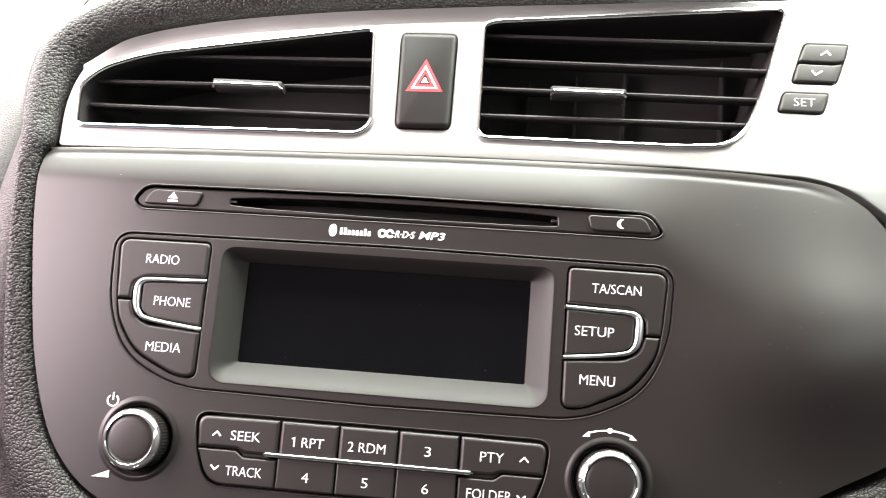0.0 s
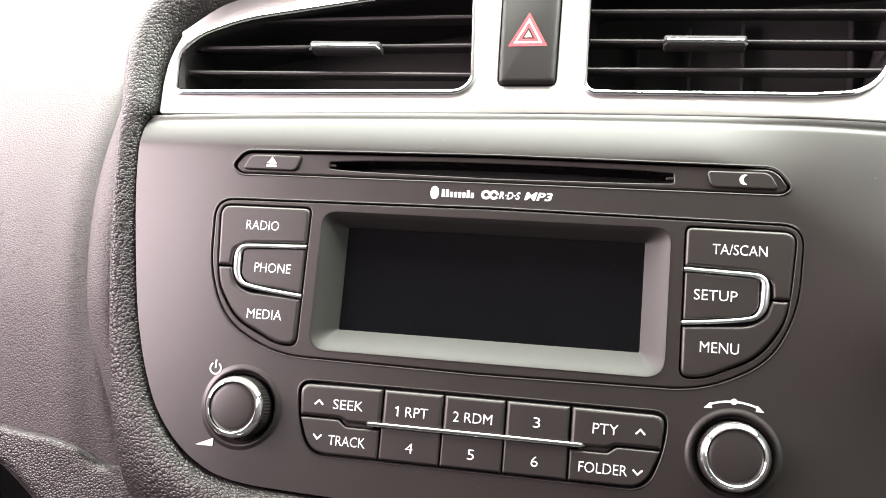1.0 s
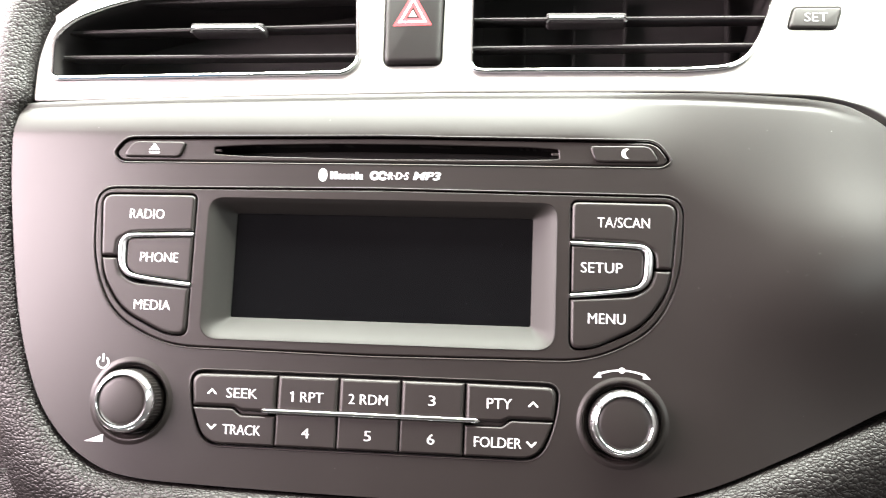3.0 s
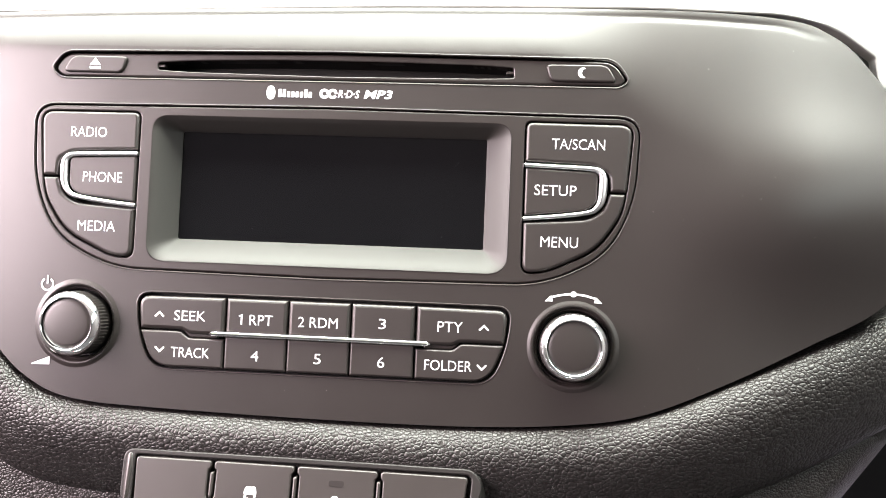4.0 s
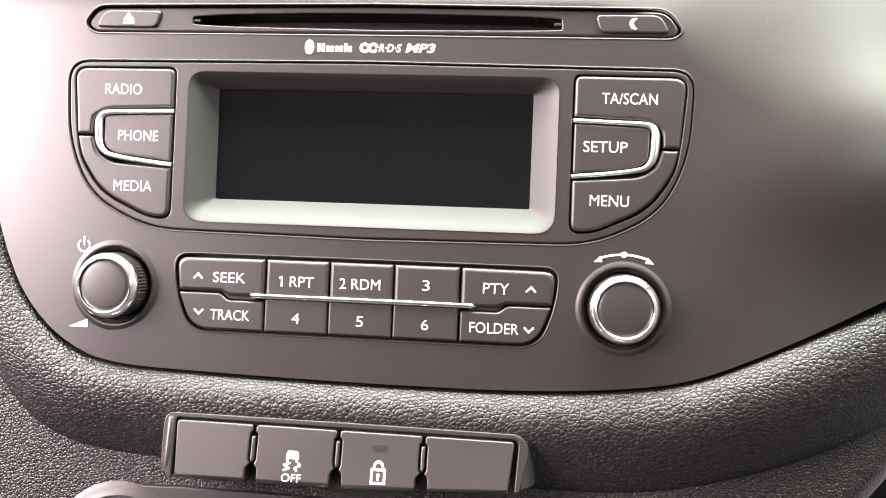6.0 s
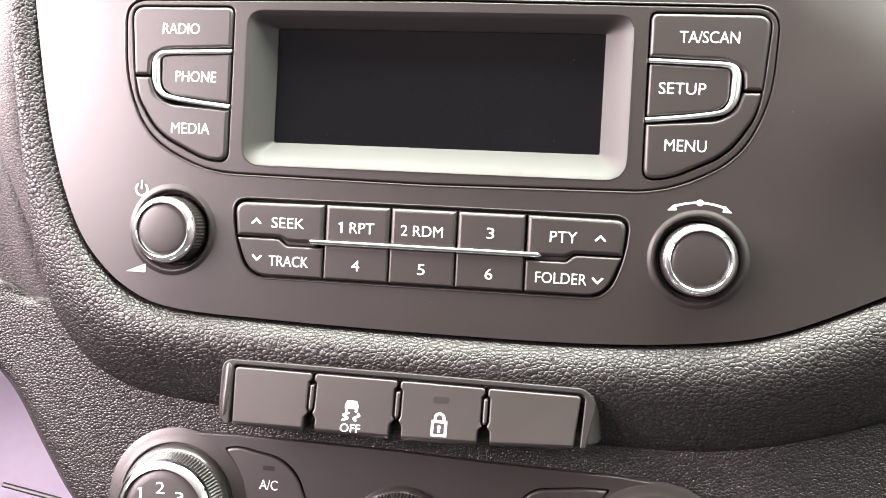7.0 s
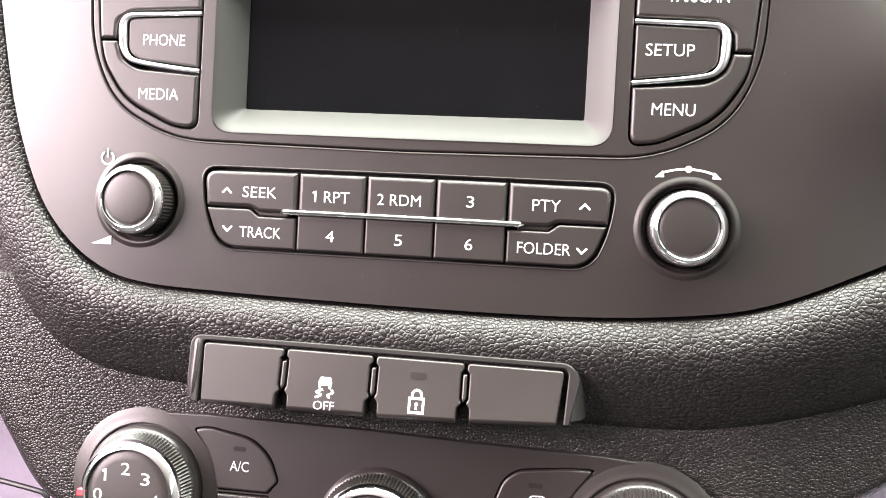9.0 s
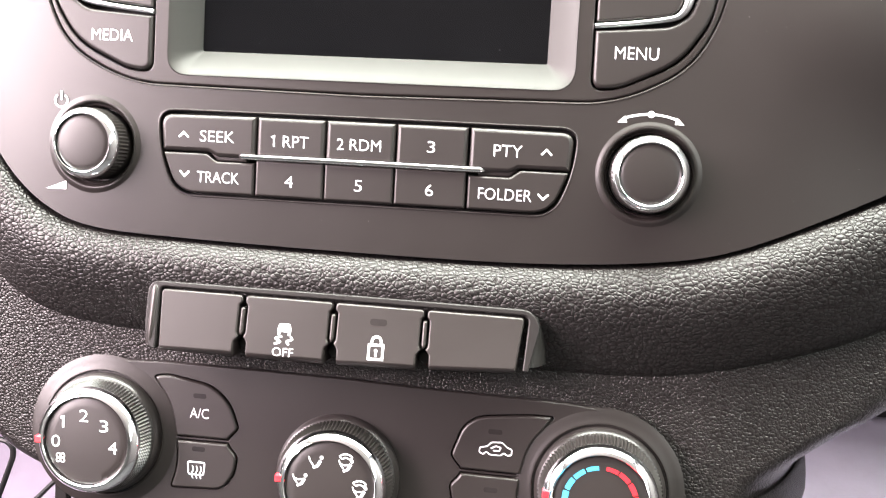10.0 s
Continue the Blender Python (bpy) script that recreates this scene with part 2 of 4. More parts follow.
def stroke(bm, pts, w, y, closed=False, thick=0.12):
    """Adds a flat printed line of width w to bm."""
    P = [Vector(p) for p in pts]
    m = len(P)
    L, R, Lb, Rb = [], [], [], []
    for i, p in enumerate(P):
        a = P[i - 1] if (closed or i) else p
        b = P[(i + 1) % m] if (closed or i + 1 < m) else p
        u, v = (p - a), (b - p)
        u = u.normalized() if u.length > 1e-9 else v.normalized()
        v = v.normalized() if v.length > 1e-9 else u
        t = (u + v).normalized() if (u + v).length > 1e-6 else u
        nn = Vector((-t.y, t.x)) * (w / 2 / max(0.5, t.dot(u)))
        for lst, q, yy in ((L, p + nn, y - thick), (R, p - nn, y - thick), (Lb, p + nn, y), (Rb, p - nn, y)):
            lst.append(bm.verts.new((q.x, yy, q.y)))
    for i in range(m if closed else m - 1):
        j = (i + 1) % m
        bm.faces.new((L[i], L[j], R[j], R[i]))
        bm.faces.new((Lb[i], Lb[j], L[j], L[i]))
        bm.faces.new((R[i], R[j], Rb[j], Rb[i]))
    return bm


def blot(bm, outline, y, thick=0.12):
    """Adds a flat printed shape to bm."""
    o = ccw(outline)
    a, b = ring(bm, o, y), ring(bm, o, y - thick)
    bridge(bm, a, b)
    bm.faces.new(b)
    return bm


def disc(cx, cz, r, n=16, r2=None):
    return [(cx + r * math.cos(2 * math.pi * i / n), cz + (r2 or r) * math.sin(2 * math.pi * i / n)) for i in range(n)]


def arc(cx, cz, r, a0, a1, n=12):
    return [(cx + r * math.cos(radians(a0 + (a1 - a0) * i / n)), cz + r * math.sin(radians(a0 + (a1 - a0) * i / n))) for i in range(n + 1)]


def words(text, cx, cz, w, h, y, bold=-0.009, shear=0.0, thick=0.12):
    """Lettering fitted into a box w by h about (cx, cz)."""
    cu = bpy.data.curves.new("lettering", "FONT")
    cu.body, cu.offset, cu.resolution_u, cu.shear = text, bold, 3, shear
    ob = bpy.data.objects.new("lettering", cu)
    scene.collection.objects.link(ob)
    dg = bpy.context.evaluated_depsgraph_get()
    me = bpy.data.meshes.new_from_object(ob.evaluated_get(dg))
    bpy.data.objects.remove(ob)
    bpy.data.curves.remove(cu)
    bm = bmesh.new()
    bm.from_mesh(me)
    bpy.data.meshes.remove(me)
    xs, ys = [v.co.x for v in bm.verts], [v.co.y for v in bm.verts]
    x0, x1, y0, y1 = min(xs), max(xs), min(ys), max(ys)
    for v in bm.verts:
        v.co = Vector((cx + ((v.co.x - x0) / (x1 - x0) - 0.5) * w, y - thick, cz + ((v.co.y - y0) / (y1 - y0) - 0.5) * h))
    ex = bmesh.ops.extrude_face_region(bm, geom=bm.faces[:])
    for v in ex["geom"]:
        if isinstance(v, bmesh.types.BMVert):
            v.co.y = y
    return bm


def mirror(pts):
    return [(-p[0], *p[1:]) for p in pts]


def cut(ob, bm_cutters, how="DIFFERENCE"):
    """Cuts the closed forms in bm_cutters out of ob's mesh."""
    bmesh.ops.recalc_face_normals(bm_cutters, faces=bm_cutters.faces[:])
    me = bpy.data.meshes.new("cutter")
    bm_cutters.to_mesh(me)
    bm_cutters.free()
    c = new("cutter", me)
    c.matrix_basis = ob.matrix_basis.copy()
    md = ob.modifiers.new("cut", "BOOLEAN")
    md.object, md.operation, md.solver = c, how, "EXACT"
    bpy.context.view_layer.update()
    dg = bpy.context.evaluated_depsgraph_get()
    done = bpy.data.meshes.new_from_object(ob.evaluated_get(dg))
    ob.modifiers.clear()
    ob.data = done
    bpy.data.objects.remove(c)
    bpy.data.meshes.remove(me)


def prism(bm, o, y0, y1, at):
    o = ccw(o)
    a = [bm.verts.new(((x - at[0]) * MM, (y0 - at[1]) * MM, (z - at[2]) * MM)) for x, z in o]
    b = [bm.verts.new(((x - at[0]) * MM, (y1 - at[1]) * MM, (z - at[2]) * MM)) for x, z in o]
    bridge(bm, a, b)
    bm.faces.new(a)
    bm.faces.new(b)


# ---- the dashboard's large forms ----
FASCIA_EDGE = catmull([(-152, 133.0), (-78, 135.4), (22, 138.0), (119, 138.8), (172, 137.4), (189.6, 133.0), (203.4, 122.7), (220, 98), (228, 70), (222, 42), (207, 26),
                       (183.4, 13.6), (153.5, -1.4), (123.2, -14.4), (98, -19.5), (60, -22.3), (6, -22.7), (-60, -21.6), (-95, -19.7), (-113, -13.5), (-127.5, -1.5),
                       (-138, 15), (-147.5, 43), (-154.8, 82), (-158, 107), (-158.6, 126), (-156.5, 131.5)], 6, closed=True)


def ease(v, lo, hi):
    return min(1.0, max(0.0, (v - lo) / (hi - lo)))


TOP_LINE = ((-170, 133.0), (-78, 136), (22, 138.6), (119, 139.4), (172, 138), (190, 133.5), (204, 123), (240, 70))


def fascia_top(x):
    for (xa, za), (xb, zb) in zip(TOP_LINE, TOP_LINE[1:]):
        if x <= xb:
            return za + (zb - za) * (x - xa) / (xb - xa)
    return 70.0


def fascia_depth(x, z):
    right, left = ease(x, 122, 230), ease(-x, 85, 165)
    side = ease(x, 78, 160) ** 2 * (3 - 2 * ease(x, 78, 160))
    top = ease(z, 117.5 - 40 * side, 141)
    swell = ease(x, 108, 190) ** 2 * (3 - 2 * ease(x, 108, 190))
    lip = -0.4 * math.exp(-((z - fascia_top(x) + 3.6) / 1.2) ** 2) * (1 - ease(x, 165, 190))
    return (9.2 + 0.3 * side) * top ** (1.3 + 0.4 * side) - lip - 10 * swell * math.exp(-((z - 64) / 33) ** 2) + 22 * right * right + 3.0 * left * left


# outlines on the face
CD_EDGE = fillet([(-112.5, 109.5, 3), (-107.5, 116.4, 5), (0, 117.7), (107.5, 116.9, 5), (113, 109, 3), (109.5, 106.3, 3), (0, 106.3), (-108.5, 105.9, 3)], 1)
BEZEL_EDGE = fillet([(-118.2, 95.2, 9), (0, 96.2), (118.2, 95.2, 9), (116.8, 64, 14), (107.5, 43.5, 16), (84, 31.2, 18), (0, 30.2), (-84, 31.2, 18), (-107.5, 43.5, 16), (-116.8, 64, 14)], 1, seg=8)
PRESET_EDGE = fillet([(-72.4, 22.6, 6), (0, 22.7), (72.4, 22.6, 6), (71.2, 8, 10), (65.6, -6.5, 8.5), (-65.6, -6.5, 8.5), (-71.2, 8, 10)], 1)
KNOBS = ((-95.6, 9.4), (95.4, 9.0))

# fascia: one moulding, rolled over at its top and swept back towards the driver
bm = bmesh.new()
xs = [-164 + 2.9 * i for i in range(138)]
zs = [-27 + 2.6 * i for i in range(57)] + [119 + 0.7 * i for i in range(34)]
front = [[bm.verts.new((x, fascia_depth(x, z), z)) for x in xs] for z in zs]
rear = [[bm.verts.new((x, 60, z)) for x in (xs[0], xs[-1])] for z in (zs[0], zs[-1])]
for j in range(len(zs) - 1):
    bridge(bm, front[j], front[j + 1], closed=False)
bm.faces.new([rear[0][0], rear[0][1]] + front[0][::-1])
bm.faces.new([rear[1][1], rear[1][0]] + front[-1])
bm.faces.new([rear[1][0], rear[0][0]] + [r[0] for r in front])
bm.faces.new([rear[0][1], rear[1][1]] + [r[-1] for r in front][::-1])
bm.faces.new([rear[0][0], rear[1][0], rear[1][1], rear[0][1]])
fascia = solid("centre_fascia", bm, FASCIA, (0, 0, 0), "satin black moulded plastic centre fascia round the radio", "dashboard panel", "structure")
keep = bmesh.new()
prism(keep, FASCIA_EDGE, -20, 80, (0, 0, 0))
cut(fascia, keep, "INTERSECT")
keep = bmesh.new()
for o in (CD_EDGE, BEZEL_EDGE, PRESET_EDGE, disc(*KNOBS[0], 16.9, 64), disc(*KNOBS[1], 16.9, 64)):
    prism(keep, o, -20, 45, (0, 0, 0))
cut(fascia, keep)
for p in fascia.data.polygons:
    p.use_smooth = True
fascia.data.set_sharp_from_angle(angle=radians(32))

# added dark block, so that the gap past the fascia's edge looks shaded
backing = plate(fillet([(196, -10), (300, -10), (300, 150), (196, 150)], 2), 46, 58, 1)
solid("gap_backing", backing, DARK, (250, 50, 70), "dark block added behind the shadow gap at the fascia edge", "dashboard", "structure")

# padded bolster: runs from the hood down the passenger's side and under the fascia
INNER = [(100, 213.2), (30, 208.7), (-33, 203.9), (-86, 197.5), (-126.2, 188.4), (-149.2, 175.2), (-156.2, 156), (-157, 136), (-160, 124), (-156, 82), (-148.5, 43), (-139, 14.5),
         (-128, -2.5), (-113.5, -14.8), (-95, -20.6), (-60, -22.6), (6, -23.7), (60, -23.3), (98.5, -20.5), (124, -15.2), (154, -2.2), (184, 12.8), (208, 25.2), (238, 44)]
OUTER = [(100, 262), (20, 256), (-50, 250), (-110, 234), (-153, 211), (-173, 190), (-176.5, 164), (-172, 133), (-170, 118), (-167.4, 80), (-163.2, 44), (-160, 18),
         (-156, -6.5), (-146, -31.5), (-123.5, -52), (-84, -59.2), (6, -60), (64, -62), (106, -61), (136, -54), (171, -41), (208, -21), (239, -2), (269, 20)]
LOW = [0, 0, 0, 0, 0, 0, 0, 0, 0, 0, 0.05, 0.2, 0.5, 0.8, 1, 1, 1, 1, 1, 1, 1, 1, 1, 1]
HOOD = [1, 1, 1, 1, 0.9, 0.7, 0.35, 0.1, 0, 0, 0, 0, 0, 0, 0, 0, 0, 0, 0, 0, 0, 0, 0, 0]
SIDE = catmull([(0, 6, 0), (0.06, 4.4, 0), (0.2, 3.4, 0), (0.45, 2.4, 0), (0.7, 1.9, 0), (0.88, 2.4, 0), (0.96, 4.2, 0), (1.0, 8, 0)], 5)
BELLY = catmull([(0, 3.0, 0), (0.02, 0.0, 0), (0.07, -2.4, 0), (0.15, -4.2, 0), (0.26, -4.9, 0), (0.38, -4.2, 0), (0.52, -2.2, 0), (0.68, 1.2, 0), (0.83, 5.0, 0), (0.93, 8.4, 0), (0.98, 13, 0), (1.0, 18, 0), (0.98, 30, 0)], 4)
BROW = catmull([(0, 16, 0), (0.1, 9, 0), (0.3, 4, 0), (0.55, 3, 0), (0.8, 12, 0), (0.95, 30, 0), (1.0, 60, 0)], 5)
N_ACROSS = 31


def section(prof, k):
    v = k / (N_ACROSS - 1) * (len(prof) - 1)
    i = min(int(v), len(prof) - 2)
    f = v - i
    return [prof[i][c] * (1 - f) + prof[i + 1][c] * f for c in (0, 1)]


IN_C, OUT_C = catmull(INNER, 8), catmull(OUTER, 8)
LOW_C, HOOD_C = catmull([(v,) for v in LOW], 8), catmull([(v,) for v in HOOD], 8)
grid = []
for i in range(len(IN_C)):
    a, b = IN_C[i], OUT_C[i]
    lw, hd = LOW_C[i][0], HOOD_C[i][0]
    back = 22 * ease(a[0], 122, 230) ** 2 - 5 * ease(a[0], 130, 190)
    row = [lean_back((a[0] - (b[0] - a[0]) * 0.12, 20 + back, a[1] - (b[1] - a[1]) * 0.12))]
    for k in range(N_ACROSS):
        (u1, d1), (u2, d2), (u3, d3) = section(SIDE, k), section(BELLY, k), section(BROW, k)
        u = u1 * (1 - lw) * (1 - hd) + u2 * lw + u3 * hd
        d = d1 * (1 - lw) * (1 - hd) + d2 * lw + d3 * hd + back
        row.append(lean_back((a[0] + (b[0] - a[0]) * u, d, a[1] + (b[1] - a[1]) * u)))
    grid.append(row)
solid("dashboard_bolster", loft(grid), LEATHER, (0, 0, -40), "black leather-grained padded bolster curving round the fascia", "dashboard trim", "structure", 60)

# passenger's side: a rolled welt and the broad pad beside it
WELT = [(-200, 300), (-196, 215), (-190, 182), (-187, 144), (-186, 112), (-182.5, 80), (-175, 41), (-166, 18), (-157.5, -3), (-149.5, -21)]
WELT_IN = [(-70, 300), (-125, 222), (-160, 182), (-168, 144), (-166, 112), (-163.5, 80), (-159.5, 41), (-155, 18), (-147, -5), (-137, -21)]


def pad_depth(x, z):
    top, out = ease(z, 40, 260), ease(-x, 175, 420)
    return 7 + 95 * top ** 2 + 40 * out ** 1.15 + 6 * ease(-z, -55, 25) ** 2


def console_joint(x):
    """Height of the seam where the lower console meets the passenger's pad."""
    return -21.0 + 10.5 * (1 - math.exp(-max(0.0, -161 - x) / 13)) + 0.1 * max(0.0, -200 - x)


wi, wo = catmull(WELT_IN, 8), catmull(WELT, 8)
grid = []
for a, b in zip(wi, wo):
    row = []
    for k in range(11):
        u = k / 10
        x, z = a[0] + (b[0] - a[0]) * u, a[1] + (b[1] - a[1]) * u
        row.append((x, pad_depth(x, z) * u + (10 + 0.15 * max(0, z - 137) + 62 * ease(z, 186, 240)) * (1 - u) - (1.0 + 2.4 * ease(z, -5, 50)) * math.sin(math.pi * u ** 0.7) ** 0.8 + 1.2 * u, z))
    grid.append(row)
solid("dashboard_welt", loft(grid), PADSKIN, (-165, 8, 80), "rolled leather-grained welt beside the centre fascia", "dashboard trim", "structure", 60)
grid = []
for a in wo:
    row = []
    for k in range(64):
        u = (k / 63) ** 1.3
        x = a[0] - 590 * u
        z = a[1] + (console_joint(x) - console_joint(a[0])) * (1 - ease(a[1], -21, 60))
        fold_x = -164.5 - 23 * ease(z, -21, 100) ** 0.8
        dip = 1.2 * math.exp(-((x - a[0]) / 1.5) ** 2) + 1.3 * math.exp(-((x - fold_x) / 3.2) ** 2) * (1 - 0.6 * ease(z, 60, 120)) - 1.0 * math.exp(-((x - fold_x + 8) / 5.0) ** 2)
        row.append((x, pad_depth(x, z) + dip, z))
    grid.append(row)
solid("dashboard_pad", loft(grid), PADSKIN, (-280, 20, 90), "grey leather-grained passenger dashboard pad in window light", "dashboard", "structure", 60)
# dark tube added along the pad's lower edge in place of the seam's shade
joint = [(x, pad_depth(x, console_joint(x)) - 0.6, console_joint(x) - 0.2) for x in [-152 - 4.5 * k for k in range(60)]]
solid("seam_shade_strip", tube(joint, 0.55, 8), RUBBER, (-165, 8, -18), "thin black tube standing in for the shaded seam under the pad", "dashboard trim", "structure")

# lower console: pebbled plastic that narrows downward
LEFT = catmull([(-430, 40), (-330, 10), (-270, -10), (-232, -24), (-203, -42), (-188, -53), (-179, -63), (-167, -83), (-155, -101), (-144, -109), (-130, -114), (-112, -117), (-100, -124), (-95, -150), (-92, -210)], 9)
RIGHT = catmull([(270, 16), (270, 10), (270, 5), (269, 0), (253, -19), (232, -44), (211, -68), (195.5, -76.6), (182, -84.8), (175, -90), (171.4, -95), (171, -99.4), (173.6, -106.5), (183, -210)], 9)
grid = []
for a, b in zip(LEFT, RIGHT):
    row = []
    for k in range(121):
        u = k / 120
        x, z = a[0] + (b[0] - a[0]) * u, a[1] + (b[1] - a[1]) * u
        el = 1 - ease(x - a[0], 0, 26)
        er = 1 - ease(b[0] - x, 0, 40)
        low = ease(-z, 112, 150)
        tuck = 30 * ease(z - console_joint(x), -0.5, 7)
        row.append((x, 8.5 + tuck + 22 * ease(-x, 190, 420) + 34 * el ** 2.2 + 62 * er ** 1.7 + 34 * low + 26 * ease(x, 120, 240) ** 1.3, z))
    grid.append(row)
solid("lower_console", loft(grid), GRAIN, (0, 9, -90), "pebbled black plastic lower console under the bolster", "console", "structure", 60)

# ---- silver trim with the vents ----
TRIM_EDGE = fillet([(-155.2, 134.0, 2), (-78, 136.1), (22, 138.7), (119, 139.5), (173, 138.0, 8), (190, 133.4, 8), (204.8, 122.4, 1), (206.2, 109.2, 9), (290, 108.5), (290, 226),
                    (160, 216.2), (92, 211.4, 25), (30, 207.5, 25), (-33, 202.6, 25), (-86, 196.1, 25), (-125.5, 187.2, 18), (-148.2, 174.2, 14), (-155.0, 156, 12)], 1, seg=7)
VENT_L = fillet([(-148.6, 143.4, 4), (-149.4, 163.5, 6), (-139.8, 172.4, 14), (-119, 180.0, 20), (-15.4, 196.6, 5), (-12.9, 151.2, 7), (-18.6, 146.2, 8)], 1, seg=7)
VENT_R = fillet([(32.4, 147.2, 6), (31.6, 200.0, 6), (38, 202.2, 4), (163.0, 213.4, 6), (153, 172, 30), (143.5, 149.5, 16), (120, 147.8)], 1, seg=7)
HAZARD = fillet([(-3.2, 149.9), (-4.0, 194.2), (21.4, 194.8), (21.2, 150.4)], 3.2)
ROCKER = fillet([(164.2, 178.9), (169.2, 197), (188.2, 197.2), (182.9, 179)], 2)
SETKEY = fillet([(158.6, 165.7), (161.0, 174.8), (180.2, 175.0), (177.6, 165.6)], 2)
trim = thing("vent_trim", (0, 9, 139), "brushed silver painted trim panel holding the air vents", "dashboard trim", kind="structure")
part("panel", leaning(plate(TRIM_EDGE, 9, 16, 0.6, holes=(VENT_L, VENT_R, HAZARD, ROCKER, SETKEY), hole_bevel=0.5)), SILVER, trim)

rows_b = []
for x, z in catmull([(-149, 172.6), (-125.5, 185.6), (-86, 194.9), (-33, 201.6), (30, 206.6), (92, 210.6), (158, 215.2)], 8):
    push = 3.2 * ease(x, -150, -128) * (1 - ease(x, 120, 158))
    wide = 5.4 - 2.6 * ease(x, 40, 158)
    rows_b.append([(x + 0.9 * (1 - u), 8.94 - push * u ** 1.3, z - wide * (1 - u)) for u in (0, 0.15, 0.35, 0.55, 0.75, 0.9, 1.0)] + [(x, 12, z + 0.3)])
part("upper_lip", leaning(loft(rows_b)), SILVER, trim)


def air_vent(edge, slats, tab, x0, x1, z0, z1):
    vent = thing("air_vent", ((x0 + x1) / 2, 9, z0), "dark dashboard air vent with horizontal slats and chrome rim", "air vent", "dashboard air vents")
    o = ccw(edge)
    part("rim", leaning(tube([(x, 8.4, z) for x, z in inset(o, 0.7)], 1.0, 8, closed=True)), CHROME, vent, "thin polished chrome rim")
    bm = bmesh.new()
    a, b = ring(bm, inset(o, 0.2), 8.8), ring(bm, inset(o, 2.2), 60)
    bridge(bm, a, b)
    bm.faces.new(b)
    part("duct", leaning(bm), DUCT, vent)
    for za, zb, xa, xb in slats:
        pr = [(0, -0.0), (-0.7, 0.4), (-0.9, 1.3), (2.0, 15), (3.0, 15), (0.8, 1.3), (0.7, 0.4)]
        bm = bmesh.new()
        e1 = [bm.verts.new((xa, 14.5 + d, za + h)) for h, d in pr]
        e2 = [bm.verts.new((xb, 14.5 + d, zb + h)) for h, d in pr]
        bridge(bm, e1, e2)
        bm.faces.new(e1)
        bm.faces.new(e2)
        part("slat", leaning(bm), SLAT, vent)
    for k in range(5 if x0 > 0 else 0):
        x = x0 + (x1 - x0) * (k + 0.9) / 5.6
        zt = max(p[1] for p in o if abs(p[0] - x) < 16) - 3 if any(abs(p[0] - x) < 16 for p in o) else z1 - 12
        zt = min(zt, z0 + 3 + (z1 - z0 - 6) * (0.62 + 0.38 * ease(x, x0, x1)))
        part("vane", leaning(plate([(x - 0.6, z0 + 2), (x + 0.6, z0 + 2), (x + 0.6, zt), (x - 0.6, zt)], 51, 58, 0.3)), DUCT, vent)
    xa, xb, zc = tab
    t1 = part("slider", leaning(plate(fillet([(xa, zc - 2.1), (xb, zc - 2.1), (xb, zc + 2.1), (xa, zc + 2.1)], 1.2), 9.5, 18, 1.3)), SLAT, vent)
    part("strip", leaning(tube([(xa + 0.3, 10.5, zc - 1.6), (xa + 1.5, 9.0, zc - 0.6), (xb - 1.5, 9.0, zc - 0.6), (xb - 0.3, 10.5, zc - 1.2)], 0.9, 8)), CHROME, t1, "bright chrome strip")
    return vent


air_vent(VENT_L, ((156, 157, -147, -14.6), (167.5, 170.3, -146, -15), (181.2, 183.4, -112, -15.4)), (-88, -56, 167.6), -147, -14, 146, 196)
air_vent(VENT_R, ((160.1, 161.5, 32.6, 147), (172.6, 173.1, 32.4, 152.4), (185.8, 186.2, 32.2, 156), (197.4, 198.3, 32.2, 158.6)), (63.5, 96, 171.4), 33, 160, 150, 210)

hz = thing("hazard_switch", (8.6, 8, 150), "black hazard warning switch with a red triangle", "switch")
hb = part("button", leaning(plate(inset(ccw(HAZARD), 0.5), 6.6, 16, 2.2, steps=4)), HAZARD_BLACK, hz)
bm = bmesh.new()
tri = [(8.5, 180.2), (15.6, 167.6), (1.6, 167.2)]
stroke(bm, tri, 1.3, 6.6, closed=True)
ctr = Vector((8.55, 171.6))
stroke(bm, [tuple(ctr + (Vector(p) - ctr) * 0.52) for p in tri], 0.9, 6.6, closed=True)
part("triangle", leaning(bm), RED, hb, "red printed warning triangle")
bm = bmesh.new()
stroke(bm, [tuple(ctr + (Vector(p) - ctr) * 0.76) for p in tri], 0.7, 6.6, closed=True)
blot(bm, [tuple(ctr + (Vector(p) - ctr) * 0.22) for p in tri], 6.6)
part("triangle_line", leaning(bm), WHITE, hb, "pale line between the red ones")

ck = thing("clock_keys", (172, 8, 166), "grey plastic clock setting keys in the silver trim", "keys")
up = part("up_key", leaning(plate(fillet([(167.0, 188.6), (169.8, 196.4), (187.4, 196.6), (185.4, 189.0), (181, 188.4), (172, 188.4)], 1.2), 7.6, 14, 0.9)), CLOCKKEY, ck)
dn = part("down_key", leaning(plate(fillet([(165.0, 179.6), (166.9, 187.6), (172, 187.4), (181, 187.4), (185.1, 188.0), (182.4, 179.6)], 1.2), 7.6, 14, 0.9)), CLOCKKEY, ck)
st = part("set_key", leaning(plate(inset(ccw(SETKEY), 0.5), 7.6, 14, 0.9)), CLOCKKEY, ck)
bm = bmesh.new()
stroke(bm, [(175.9, 191.6), (178.4, 193.4), (180.0, 191.6)], 0.8, 7.6)
part("arrow", leaning(bm), GREY, up)
bm = bmesh.new()
